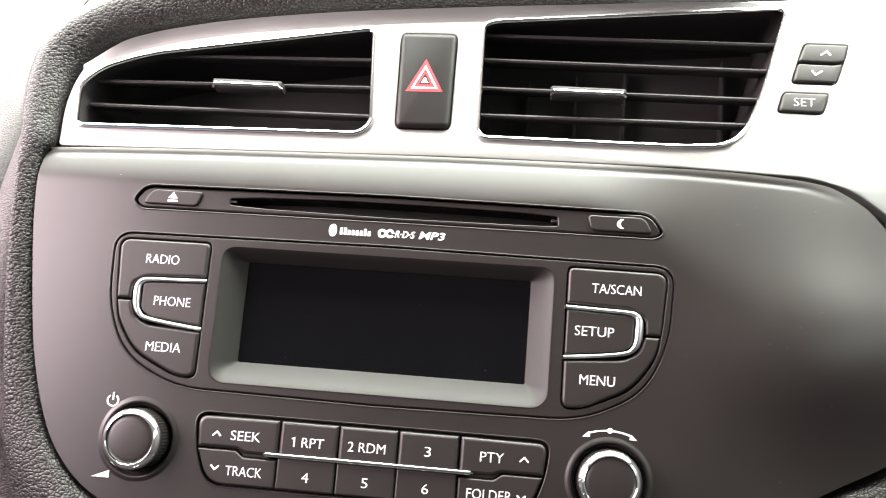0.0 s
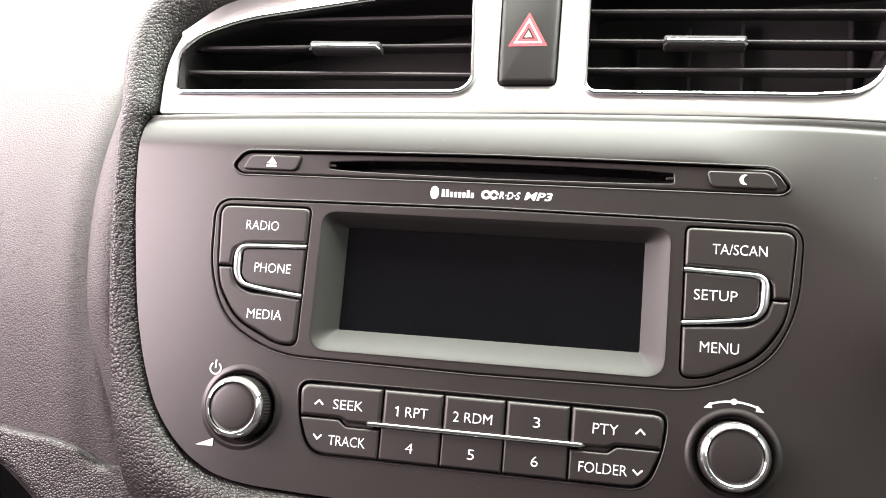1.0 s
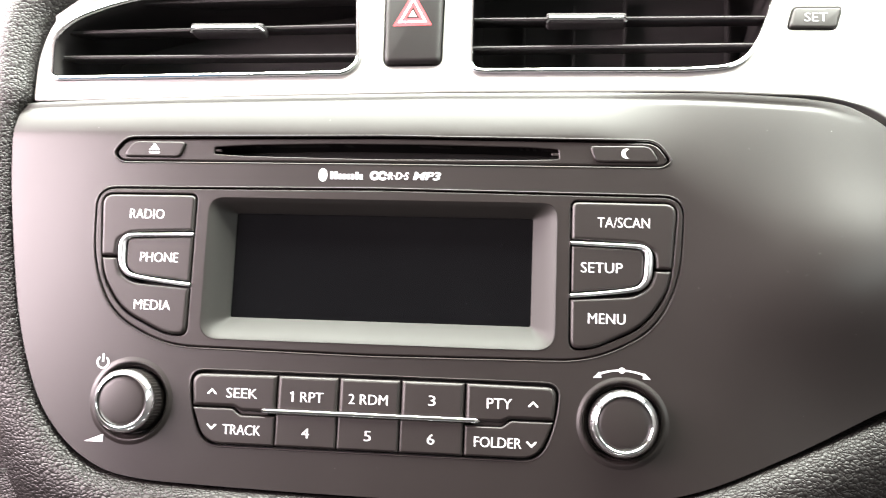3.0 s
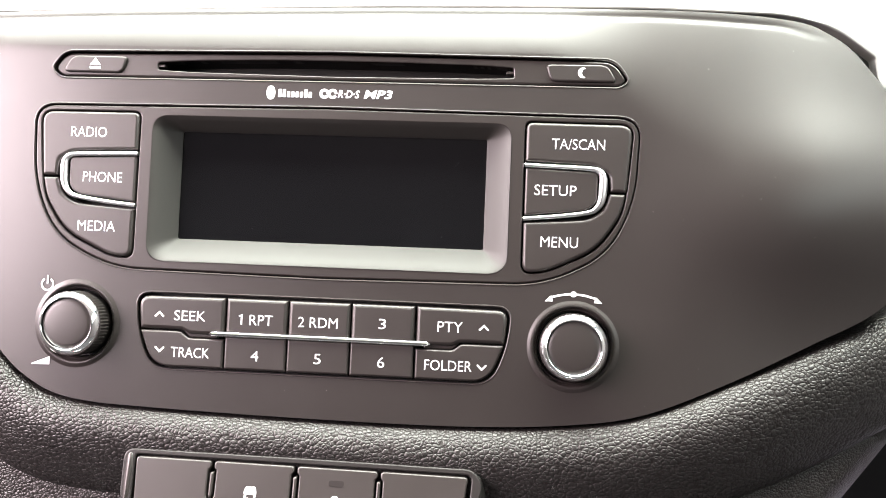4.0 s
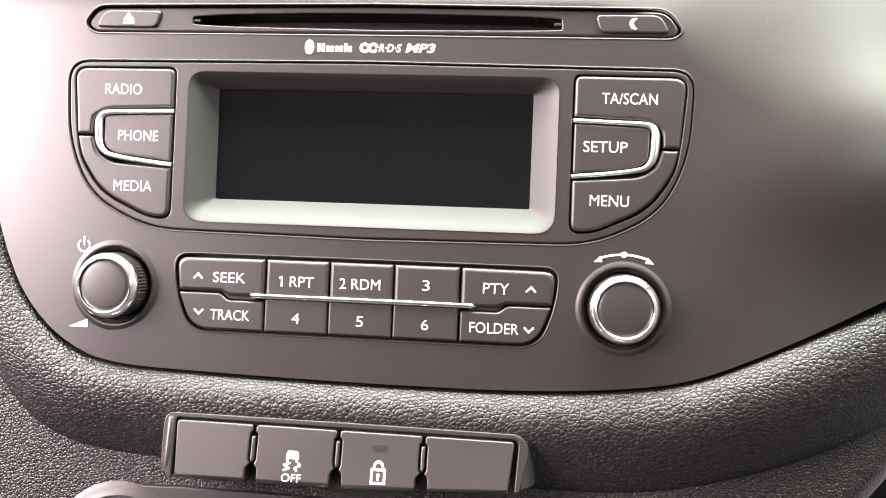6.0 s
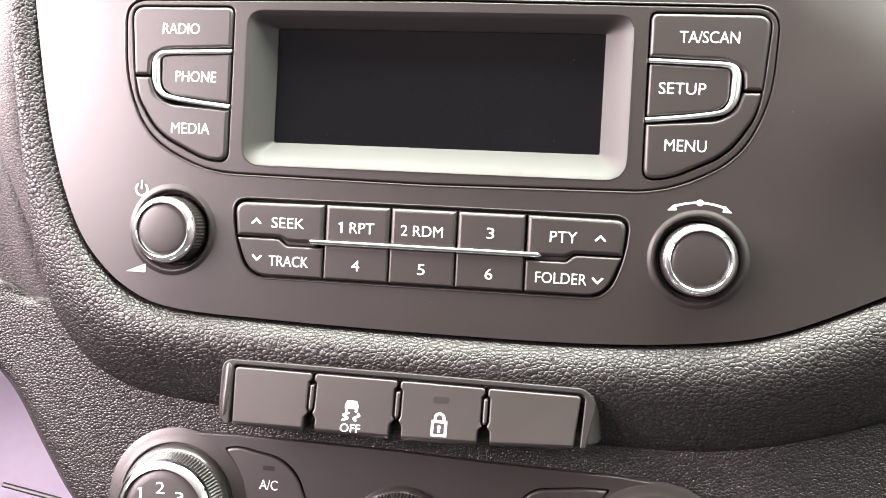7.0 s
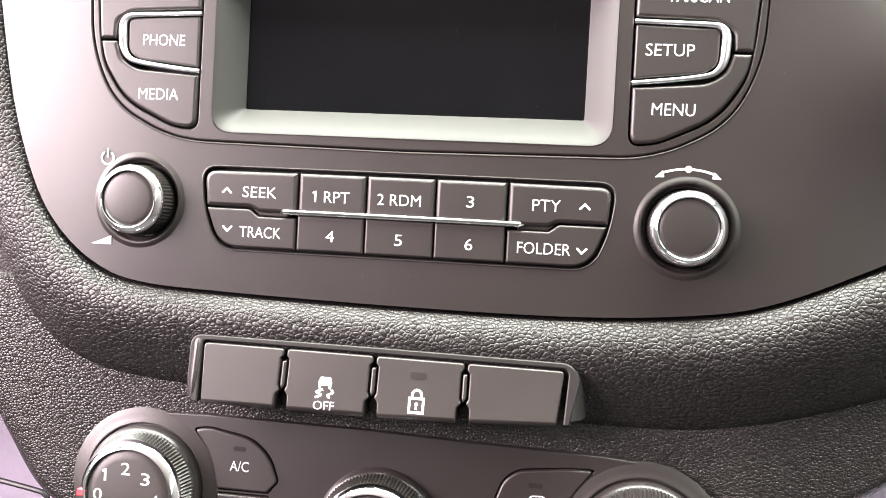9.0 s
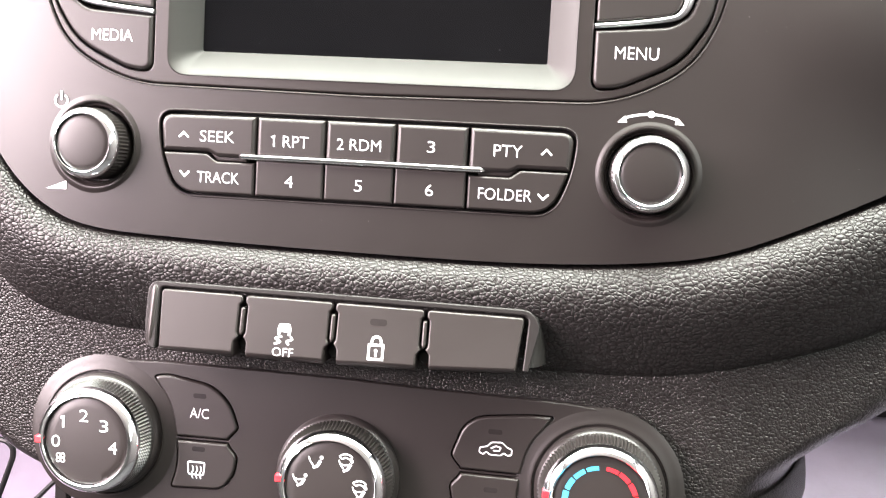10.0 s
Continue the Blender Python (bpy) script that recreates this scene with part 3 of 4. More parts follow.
stroke(bm, [(172.3, 184.6), (173.9, 182.7), (176.7, 184.6)], 0.8, 7.6)
part("arrow", leaning(bm), GREY, dn)
part("lettering", leaning(words("SET", 169.6, 170.3, 8.8, 3.6, 7.6)), GREY, st)

# ---- the radio ----
radio = thing("car_radio", (0, 0, 30), "built-in black car radio with display, keys and two chrome-ringed knobs", "car radio")
SLOT = fillet([(-69.6, 109.9, 0.8), (-69.6, 112.6, 1.0), (-56, 113.6, 8), (-20, 114.5, 10), (20, 114.5, 10), (58, 113.9, 4), (69.6, 113.2, 0.8), (69.9, 109.4, 0.8), (58, 109.0, 4), (0, 108.5, 8), (-58, 109.2, 6)], 1)
cdp = part("disc_panel", plate(inset(ccw(CD_EDGE), 0.75), 0.9, 6, 0.8, holes=(SLOT,), hole_bevel=0.5), SURROUND, radio)
bm = bmesh.new()
a, b = ring(bm, ccw(SLOT), 1.4), ring(bm, ccw(SLOT), 14)
bridge(bm, a, b)
bm.faces.new(b)
part("disc_slot", bm, DARK, cdp, "black felt-lined disc slot")
for s in (-1, 1):
    part("slot_notch", plate(fillet([(s * 70.5, 110.9), (s * 67, 110.9), (s * 67, 112.0), (s * 70.5, 112.0)], 0.3), 1.6, 4, 0.2), SURROUND, cdp)
EJ = fillet([(-108, 108.1, 2.5), (-104.2, 114.7, 3), (-81.6, 114.6, 2.2), (-83.6, 108.0, 2.5)], 1)
MO = fillet([(83.6, 108.2, 2.5), (81.6, 114.8, 2.2), (104.8, 114.9, 3), (108.6, 108.2, 2.5)], 1)
ej = part("eject_key", plate(EJ, -0.3, 4, 0.8, steps=4), BUTTON, radio)
mo = part("night_key", plate(MO, -0.3, 4, 0.8, steps=4), BUTTON, radio)
bm = bmesh.new()
blot(bm, [(-96.8, 110.9), (-92.4, 110.9), (-94.6, 113.7)], -0.3)
blot(bm, [(-96.8, 109.4), (-92.4, 109.4), (-92.4, 110.3), (-96.8, 110.3)], -0.3)
part("eject_mark", bm, WHITE, ej)
bm = bmesh.new()
blot(bm, arc(95.8, 111.6, 2.0, 70, 290, 14) + arc(97.0, 111.6, 1.75, 255, 105, 12), -0.3)
part("moon_mark", bm, WHITE, mo)
# printed marks under the slot: two badges as plain shapes, then letters
bm = bmesh.new()
blot(bm, disc(-23.6, 101.5, 1.75, 16, 2.7), 0.0)
part("badge", bm, WHITE, radio, "small white printed oval badge")
bm = bmesh.new()
for k in range(8):
    x = -20.6 + k * 1.7
    blot(bm, [(x, 99.9), (x + 1.15, 99.9), (x + 1.15, 102.9 if k in (0, 1, 6) else 102.0), (x, 102.9 if k in (0, 1, 6) else 102.0)], 0.0)
part("badge_bars", bm, WHITE, radio, "white printed bars of a badge")
bm = bmesh.new()
stroke(bm, arc(-2.6, 101.5, 1.4, 0, 330, 14), 1.0, 0.0)
stroke(bm, arc(0.6, 101.5, 1.4, 0, 330, 14), 1.0, 0.0)
part("badge_rings", bm, WHITE, radio, "two white printed rings")
part("lettering", words("R\u00b7D\u00b7S", 6.9, 101.5, 8.4, 3.0, 0.0, 0.015, 0.2), WHITE, radio)
part("lettering", words("MP3", 18.3, 101.6, 11.0, 3.3, 0.0, 0.02, 0.2), WHITE, radio)

for edge in (CD_EDGE, BEZEL_EDGE, PRESET_EDGE):
    part("edge_bead", tube([(x, 0.22, z) for x, z in inset(ccw(edge), -0.25)], 0.42, 8, closed=True), FASCIA, radio)

# surround of the display and side keys
CLUSTER = [(-115.6, 92.7, 5.5), (-74.8, 93.0, 3), (-75.0, 35.2, 4), (-84, 35.7, 9), (-103.3, 44.6, 14), (-111.9, 57.8, 10), (-113.6, 68, 8)]
CL_L, CL_R = fillet(CLUSTER, seg=6), fillet(mirror(CLUSTER), seg=6)
RIM_O = fillet([(-69.6, 35.0, 7), (-69.6, 91.4, 6), (69.6, 91.4, 6), (69.6, 35.0, 7)], seg=6)
part("surround", plate(inset(ccw(BEZEL_EDGE), 0.5), 0.1, 6, 0.7, holes=(CL_L, CL_R, RIM_O), hole_bevel=0.5), SURROUND, radio)
bm = bmesh.new()
steps = [(0.0, -0.1, 3), (0.12, 0.5, 3), (0.35, 2.2, 3), (0.75, 5.6, 2.4), (0.95, 7.2, 1.5), (1.0, 7.6, 1.0), (1.0, 9.0, 1.0)]
last = None
for u, d, r in steps:
    x, zl, zh = 69.8 + (60.4 - 69.8) * u, 34.8 + (44.0 - 34.8) * u, 91.6 + (86.6 - 91.6) * u
    now = ring(bm, fillet([(-x, zl, 7 * (1 - u) + 0.8), (-x, zh, 6 * (1 - u) + 0.8), (x, zh, 6 * (1 - u) + 0.8), (x, zl, 7 * (1 - u) + 0.8)], seg=6), d)
    if last:
        bridge(bm, last, now)
    last = now
part("display_frame", bm, FRAME, radio, "sloping grey frame round the display")
part("display", plate([(-61, 43.4), (-61, 87.2), (61, 87.2), (61, 43.4)], 8.0, 10, 0.1), GLASS, radio, "switched-off black display glass")
part("key_bed", plate(inset(ccw(BEZEL_EDGE), 2.0), 9.5, 12, 0.1), DARK, radio)

RADIO_KEY = [(-115.0, 92.2, 5), (-75.4, 92.4, 2.6), (-75.4, 77.6, 0.6), (-101.5, 76.6, 3.5), (-106.8, 73.6, 3), (-107.2, 66.8, 0.5), (-113.2, 66.8, 0.8)]
PHONE_KEY = [(-102.6, 74.2, 2.2), (-75.6, 75.2, 0.8), (-75.6, 57.2, 0.8), (-98.5, 59.6, 3), (-102.4, 62.6, 3)]
MEDIA_KEY = [(-113.0, 66.2, 0.8), (-107.0, 66.2, 0.6), (-105, 60.0, 3), (-99.5, 56.3, 4), (-75.5, 54.6, 0.6), (-75.6, 35.8, 3.6), (-84, 36.3, 8), (-102.8, 45.1, 14), (-111.2, 58.1, 9)]
BRACKET = [(-75.2, 76.2), (-88, 75.8), (-99.5, 75.4), (-102.8, 74.6), (-104.4, 72.4), (-104.5, 68.5), (-104.1, 64.0), (-102.6, 60.9), (-99.2, 58.9), (-88, 57.2), (-75.2, 55.9)]
for s, names in ((-1, ("RADIO", "PHONE", "MEDIA")), (1, ("TA/SCAN", "SETUP", "MENU"))):
    flip = (lambda p: p) if s < 0 else mirror
    k1 = part("radio_key" if s < 0 else "scan_key", plate(fillet(flip(RADIO_KEY)), -0.7, 6, 1.3, steps=5), BUTTON, radio)
    k2 = part("phone_key" if s < 0 else "setup_key", plate(fillet(flip(PHONE_KEY)), -0.5, 6, 0.8), BUTTON, radio)
    k3 = part("media_key" if s < 0 else "menu_key", plate(fillet(flip(MEDIA_KEY)), -0.7, 6, 1.3, steps=5), BUTTON, radio)
    path = catmull([(x, -0.2, z) for x, z in flip(BRACKET)], 5)
    rad = [0.8 + 0.85 * math.sin(math.pi * i / (len(path) - 1)) ** 4 for i in range(len(path))]
    part("bracket", tube(path, rad, 10), SATIN, radio, "polished chrome bracket round the middle key")
    w = ((-95.2, 84.2, 15.0), (-88.8, 66.6, 16.4), (-90.0, 47.4, 15.6)) if s < 0 else ((94.9, 84.4, 20.4), (86.9, 66.9, 16.2), (89.0, 47.5, 14.4))
    for key, text, (cx, cz, ww), yy in zip((k1, k2, k3), names, w, (-0.7, -0.5, -0.7)):
        part("lettering", words(text, cx, cz, 0.96 * ww, 3.9, yy), WHITE, key)

# preset block
part("preset_bed", plate(inset(ccw(PRESET_EDGE), -0.3), 4.5, 8, 0.2), DARK, radio)
COLS = (-36.6, -12.3, 11.9, 36.4)
UPPER_L = [(-71.2, 21.2, 4.5), (-36.9, 21.5, 0.4), (-36.9, 7.2, 0.3), (-50.5, 7.2, 1.0), (-53.5, 8.7, 1.0), (-70.0, 8.7, 0.6)]
LOWER_L = [(-69.8, 8.1, 0.6), (-54, 8.1, 1.0), (-50.8, 5.6, 1.0), (-36.9, 5.6, 0.3), (-36.9, -5.5, 0.4), (-64.6, -5.5, 7)]
keys = [("seek_key", UPPER_L), ("track_key", LOWER_L), ("pty_key", mirror(UPPER_L)), ("folder_key", mirror(LOWER_L))]
for a, b in zip(COLS[:-1], COLS[1:]):
    keys.append(("preset_key", [(a + 0.25, 21.5, 0.4), (b - 0.25, 21.5, 0.4), (b - 0.25, 7.2, 0.3), (a + 0.25, 7.2, 0.3)]))
for a, b in zip(COLS[:-1], COLS[1:]):
    keys.append(("preset_key", [(a + 0.25, 6.8, 0.3), (b - 0.25, 6.8, 0.3), (b - 0.25, -5.5, 0.4), (a + 0.25, -5.5, 0.4)]))
KEY = {}
for i, (nm, pts) in enumerate(keys):
    KEY[i] = part(nm, plate(fillet(pts), -0.9, 4, 1.4 if pts[0][1] > 15 else 0.8), BUTTON, radio)
part("key_notch", plate(fillet([(-53, 8.2), (-50.6, 5.8), (-40, 5.8), (-40, 8.2)], 0.3), 0.3, 3, 0.5), SURROUND, radio)
part("key_notch", plate(fillet([(53, 8.2), (50.6, 5.8), (40, 5.8), (40, 8.2)], 0.3), 0.3, 3, 0.5), SURROUND, radio)
part("chrome_bar", tube([(-42.6, -0.2, 7.7), (-41.4, -0.9, 7.7), (0, -1.0, 7.7), (41.0, -0.9, 7.6), (42.2, -0.2, 7.6)], (0.3, 0.95, 0.95, 0.95, 0.3), 10), CHROME, radio, "slim polished chrome bar")
for i, text, cx, cz, ww in ((0, "SEEK", -50.5, 14.1, 12.6), (1, "TRACK", -49.7, 0.1, 15.4), (2, "PTY", 49.6, 14.3, 9.6), (3, "FOLDER", 49.4, -0.1, 18.2),
                            (4, "RPT", -22.6, 13.6, 9.2), (5, "2 RDM", -0.6, 13.7, 15.6), (6, "3", 24.0, 14.3, 2.7), (7, "4", -24.4, 0.0, 3.0), (8, "5", -0.2, 0.0, 2.7), (9, "6", 24.1, -0.1, 2.7)):
    part("lettering", words(text, cx, cz, 0.97 * ww, 3.8, -0.9), WHITE, KEY[i])
def numeral_one(cx, cz, h, w, y):
    bm = bmesh.new()
    stroke(bm, [(cx - 0.26 * h, cz + 0.32 * h), (cx, cz + 0.5 * h - w / 2), (cx, cz - 0.5 * h)], w, y)
    return bm


part("lettering", numeral_one(-30.2, 13.6, 3.8, 0.55, -0.9), WHITE, KEY[4])
for i, cx, cz, d in ((0, -62.5, 14.2, 1), (1, -61.8, 1.0, -1), (2, 62.3, 14.4, 1), (3, 62.0, -0.1, -1)):
    bm = bmesh.new()
    stroke(bm, [(cx - 1.7, cz - 0.8 * d), (cx, cz + 0.9 * d), (cx + 1.7, cz - 0.8 * d)], 0.62, -0.9)
    part("arrow", bm, WHITE, KEY[i])

for nm, (cx, cz) in zip(("volume_knob", "tuning_knob"), KNOBS):
    part("knob_dish", lathe([(17.3, 0.08), (16.9, -0.05), (16.4, -0.25), (15.9, -0.48), (15.4, -0.6), (15.0, -0.5), (14.7, -0.15), (14.4, 0.5), (14.2, 1.3), (13.9, 1.8), (13.6, 1.55), (13.35, 1.9), (13.1, 3.4), (12.9, 7.0)], cx, cz, 96), FASCIA, radio)
    grip = part(nm, lathe([(12.4, 7), (12.4, 0.6), (12.6, 0.2, 0.5), (12.2, -5.6, 0.5), (11.9, -6.4)], cx, cz, 120), GRIP, radio, "black knob with a ribbed grip")
    part("chrome_ring", lathe([(12.0, -5.8), (12.25, -6.2), (12.2, -6.7), (11.75, -7.5), (11.1, -8.3), (10.4, -8.95), (10.05, -9.1), (9.8, -8.9), (9.72, -7.0)], cx, cz, 96), CHROME, grip, "polished chrome ring")
    part("cap", lathe([(9.74, -7.4), (9.7, -7.9), (9.3, -8.3), (7.6, -8.55), (4, -8.75), (0.5, -8.8)], cx, cz, 64), BUTTON, grip)
bm = bmesh.new()
stroke(bm, arc(-108.6, 24.0, 2.3, 125, 415, 24), 0.6, -0.05)
stroke(bm, [(-108.6, 24.2), (-108.6, 27.4)], 0.6, -0.05)
part("power_mark", bm, WHITE, radio)
bm = bmesh.new()
blot(bm, [(-113.4, -7.1), (-105.9, -7.1), (-105.9, -4.0)], 0.0)
part("volume_mark", bm, WHITE, radio)
bm = bmesh.new()
AR = arc(95.0, 4.4, 24.0, 68, 112, 20)
stroke(bm, AR, 0.7, 0.0)
blot(bm, disc(95.0, 28.4, 1.1), 0.02)
blot(bm, [(105.6, 25.4), (103.2, 27.7), (102.6, 25.5)], 0.02)
blot(bm, [(84.4, 25.4), (86.8, 27.7), (87.4, 25.5)], 0.02)
part("tuning_mark", bm, WHITE, radio)

# ---- switch bank in the bolster ----
def sloping(bm):
    """The bank's face turns up a little."""
    for v in bm.verts:
        v.co.y -= 5.2 + 0.2 * (-38 - v.co.z)
        v.co.z += 0.05 * max(0.0, v.co.x - 10) * ease(-v.co.z, 46, 62)
        v.co.x, v.co.z = 58 + (v.co.x - 58) * 0.9755, 10 + (v.co.z - 10) * 0.9775
    return bm


def domed(bm):
    """Follows a switch's face, which rolls away at its lower edge."""
    for v in bm.verts:
        v.co.y += 2.6 * ease(-v.co.z, 59.5, 62.0) ** 2
    return sloping(bm)


def crowned(bm):
    for z in (-59.5, -60, -60.5, -60.9, -61.3, -61.6):
        bmesh.ops.bisect_plane(bm, geom=bm.verts[:] + bm.edges[:] + bm.faces[:], plane_co=(0, 0, z), plane_no=(0, 0, 1))
    for f in bm.faces:
        if min(v.co.z for v in f.verts) < -59.6:
            f.material_index = 0
    return domed(bm)


bank = thing("switch_bank", (-6, 0, -60), "row of four black push switches in a moulded surround", "switch bank")
HOUSING = fillet([(-74.9, -37.6, 4.5), (0, -37.8), (60.5, -38.3, 5), (64.4, -43.0, 3), (61.2, -60.8, 0.5), (59.2, -60.8, 0.5), (60.3, -40.3, 3), (-70.1, -39.5, 2), (-69.6, -61, 0.4), (-71.6, -61, 1.2), (-74.3, -55, 4)], 1)
# a less reflective black than the switches, imitating the housing's weaker reflections
part("housing", sloping(plate(HOUSING, 0.2, 14, 0.5, steps=3)), HAZARD_BLACK, bank)
# left cheek in shinier plastic, painting in its lit side
part("housing_cheek", sloping(loft([[(-75.4 + 0.4 * e + (4.9 - 0.8 * e) * u, -1.0 + 0.8 * e + 4.2 * (1 - u) ** 2.2 + 1.4 * u ** 6, z) for u in [q / 9 for q in range(10)]] for z, e in ((-38.9, 1.0), (-39.6, 0.5), (-41, 0.1), (-45, 0), (-50, 0), (-54, 0.1), (-57, 0.5), (-59.5, 1.2))])), SURROUND, bank)
rows_c = []
for k in range(13):
    t = k / 12
    za = -38.6 - 20.6 * t
    x0, x1 = 62.6 - 2.2 * t, 65.0 + 1.6 * t ** 0.8
    rows_c.append([(x0 + (x1 - x0) * u, 0.0 + (2.2 * (1 - t) ** 6) + d, za) for u, d in ((0, 1.2), (0.06, 0.75), (0.18, 0.8), (0.38, 1.4), (0.62, 2.9), (0.84, 5.4), (1.0, 9.5))])
# right cheek in a duller black that paints in its shaded side
part("cheek", sloping(loft(rows_c)), DARK, bank)
IN_B = [(-72, -40.6), (58, -41.3), (56.5, -61.2), (-71, -60.2)]
part("switch_bed", plate(IN_B, 9, 14, 0.2), DARK, bank)
SX = ((-69.5, -39.6), (-38.4, -7.3), (-6.1, 24.75), (25.9, 58.8))
SWITCH = []
for k, (a, b) in enumerate(SX):
    zt = -40.3 - 0.2 * k
    lo, hi = ([(b, zt - 2.6, 1.0), (b - 0.95, zt - 3.4, 0.5), (b - 0.95, -53.2, 0.5), (b - 0.2, -54.6, 0.5), (b - 1.7, -56.2, 0.8), (b - 1.9, -61.9, 0.6)] if k < 3 else [(b - 1.9, -61.9, 0.6)],
              [(a + 1.7, -61.7, 0.6), (a + 1.5, -56.2, 0.8), (a + 0.2, -54.6, 0.5), (a + 0.95, -53.2, 0.5), (a + 0.95, zt - 3.4, 0.5), (a, zt - 2.6, 1.0)] if k else [(a + 1.3, -61.5, 0.8)])
    sw = part("switch", crowned(plate(fillet([(a, zt, 1.6), (b, zt - 0.2, 1.6)] + lo + hi, 0.9, seg=3), 0.0, 12, 0.6)), BUTTON, bank)
    SWITCH.append(sw)
for x in (-39.0, -6.7, 25.3):
    part("divider", sloping(plate(fillet([(x - 0.75, -44.6), (x + 0.75, -44.6), (x + 0.75, -53.0), (x, -54.4), (x - 0.75, -53.0)], 0.6), -0.1, 12, 0.6)), SURROUND, bank)
    part("plug", sloping(lathe([(2.3, 12), (2.3, 6.4), (1.8, 5.8), (0.4, 5.6)], x, -57.8, 20)), DARK, bank)
bm = bmesh.new()
blot(bm, fillet([(6.4, -45.0), (12.2, -45.0), (12.2, -47.2), (6.4, -47.2)], 1), 0.0)
part("indicator", domed(bm), LENS, SWITCH[2])
# padlock mark
bm = bmesh.new()
stroke(bm, [(6.8, -53.7), (11.6, -53.7), (11.6, -58.4), (6.8, -58.4)], 0.8, 0.0, closed=True)
stroke(bm, [(7.6, -53.5), (7.6, -52.5)] + arc(9.2, -52.5, 1.6, 180, 0, 10) + [(10.8, -53.5)], 0.8, 0.0)
blot(bm, disc(9.2, -55.6, 0.62, 10), 0.0)
blot(bm, [(8.9, -55.8), (9.5, -55.8), (9.6, -57.4), (8.8, -57.4)], 0.0)
part("padlock_mark", domed(bm), WHITE, SWITCH[2])
# skidding car mark
bm = bmesh.new()
blot(bm, fillet([(-25.2, -49.0), (-21.6, -49.0), (-21.0, -50.6), (-21.0, -51.8), (-25.8, -51.8), (-25.8, -50.6)], 0.4), 0.0)
stroke(bm, [(-25.2, -51.8), (-25.2, -52.9)], 0.8, 0.0)
stroke(bm, [(-21.6, -51.8), (-21.6, -52.9)], 0.8, 0.0)
stroke(bm, catmull([(-24.0, -53.2), (-26.2, -54.1), (-24.6, -55.1), (-26.6, -56.0)], 4), 0.7, 0.0)
stroke(bm, catmull([(-21.0, -53.2), (-20.4, -54.1), (-22.2, -55.0), (-21.4, -56.0)], 4), 0.7, 0.0)
part("stability_mark", domed(bm), WHITE, SWITCH[1])
part("lettering", domed(words("OFF", -23.3, -58.6, 7.4, 2.9, 0.0)), WHITE, SWITCH[1])

# ---- climate controls ----
clim = thing("climate_panel", (-2, 6, -100), "black climate control panel with three chrome-ringed knobs", "climate panel")
CLIM = fillet([(-114.2, -97, 12), (-113, -82, 14), (-103, -68.4, 12), (-69, -67.2), (-6, -67.8), (27, -68.9), (74, -69.7), (97, -71.6, 12), (110, -80, 14), (114, -97, 12), (108, -114, 14), (84, -121, 12),
               (0, -122), (-82, -119, 12), (-107, -112, 14)], 1, seg=6)
AC = [(-74.2, -72.4, 2), (-68, -71.2, 3), (-51.4, -74.0, 8), (-44.2, -79.8, 7), (-40.6, -89.4, 2), (-43.2, -92.2, 1.5), (-44.6, -94.0, 0.3), (-64.4, -94.1, 1), (-67.0, -82, 14)]
DEF = [(-64.3, -94.8, 1), (-44.6, -94.6, 0.3), (-43.4, -96.6, 1.5), (-40.8, -99.2, 2), (-41.4, -106, 6), (-46, -112.4, 4), (-66.2, -113.2, 2), (-63.6, -104, 14)]
REC = [(71.2, -74.4, 2), (62.5, -74.4, 3), (44.5, -76.4, 6), (39.2, -80.4, 6), (35.4, -91.2, 2), (38.0, -94.2, 1.5), (39.4, -96.0, 0.3), (60.4, -96.2, 1), (62.6, -86, 14)]
WSH = [(60.4, -96.8, 1), (39.4, -96.7, 0.3), (38.2, -98.6, 1.5), (35.6, -101.4, 2), (37.0, -108.5, 6), (41, -114.0, 4), (62.6, -114.6, 2), (60.0, -106, 14)]
CKN = ((-92.0, -95.0), (-3.6, -102.4), (87.2, -98.6))
part("panel", plate(CLIM, 6.4, 22, 0.6, holes=[fillet(q, 1) for q in (AC, DEF, REC, WSH)], hole_bevel=0.1), FASCIA, clim)
ckeys = []
for nm, q in zip(("ac_key", "defrost_key", "recirculation_key", "washer_key"), (AC, DEF, REC, WSH)):
    ckeys.append(part(nm, plate(inset(ccw(fillet(q, 1)), 0.55), 5.5, 12, 0.8), BUTTON, clim))
for key, (x, z) in zip(ckeys, ((-55.7, -78.4), (-55.4, -97.8), (50.8, -81.5), (50.4, -102))):
    bm = bmesh.new()
    blot(bm, fillet([(x - 2.4, z - 0.85), (x + 2.4, z - 0.85), (x + 2.4, z + 0.85), (x - 2.4, z + 0.85)], 0.8), 5.5)
    part("indicator", bm, LENS, key)
part("lettering", words("A/C", -55.6, -84.7, 7.0, 3.6, 5.5), WHITE, ckeys[0])
bm = bmesh.new()
stroke(bm, fillet([(-59.2, -102.6), (-52.8, -102.6), (-53.2, -107.2), (-58.8, -107.2)], 0.8), 0.5, 5.5, closed=True)
for k in range(3):
    x = -57.4 + 1.5 * k
    stroke(bm, catmull([(x, -104.0), (x + 0.4, -105.4), (x - 0.2, -106.8), (x + 0.3, -108.6)], 3), 0.4, 5.5)
part("rear_screen_mark", bm, WHITE, ckeys[1])
bm = bmesh.new()
stroke(bm, fillet([(45.6, -88.9), (45.9, -87.3), (48.2, -86.8), (49.8, -85.2), (53.4, -85.0), (55.2, -86.6), (56.9, -87.2), (56.8, -89.0), (55.4, -89.5), (54.2, -88.6), (53.0, -89.6), (49.4, -89.6), (48.2, -88.6), (47.0, -89.6)], 0.5), 0.42, 5.5, closed=True)
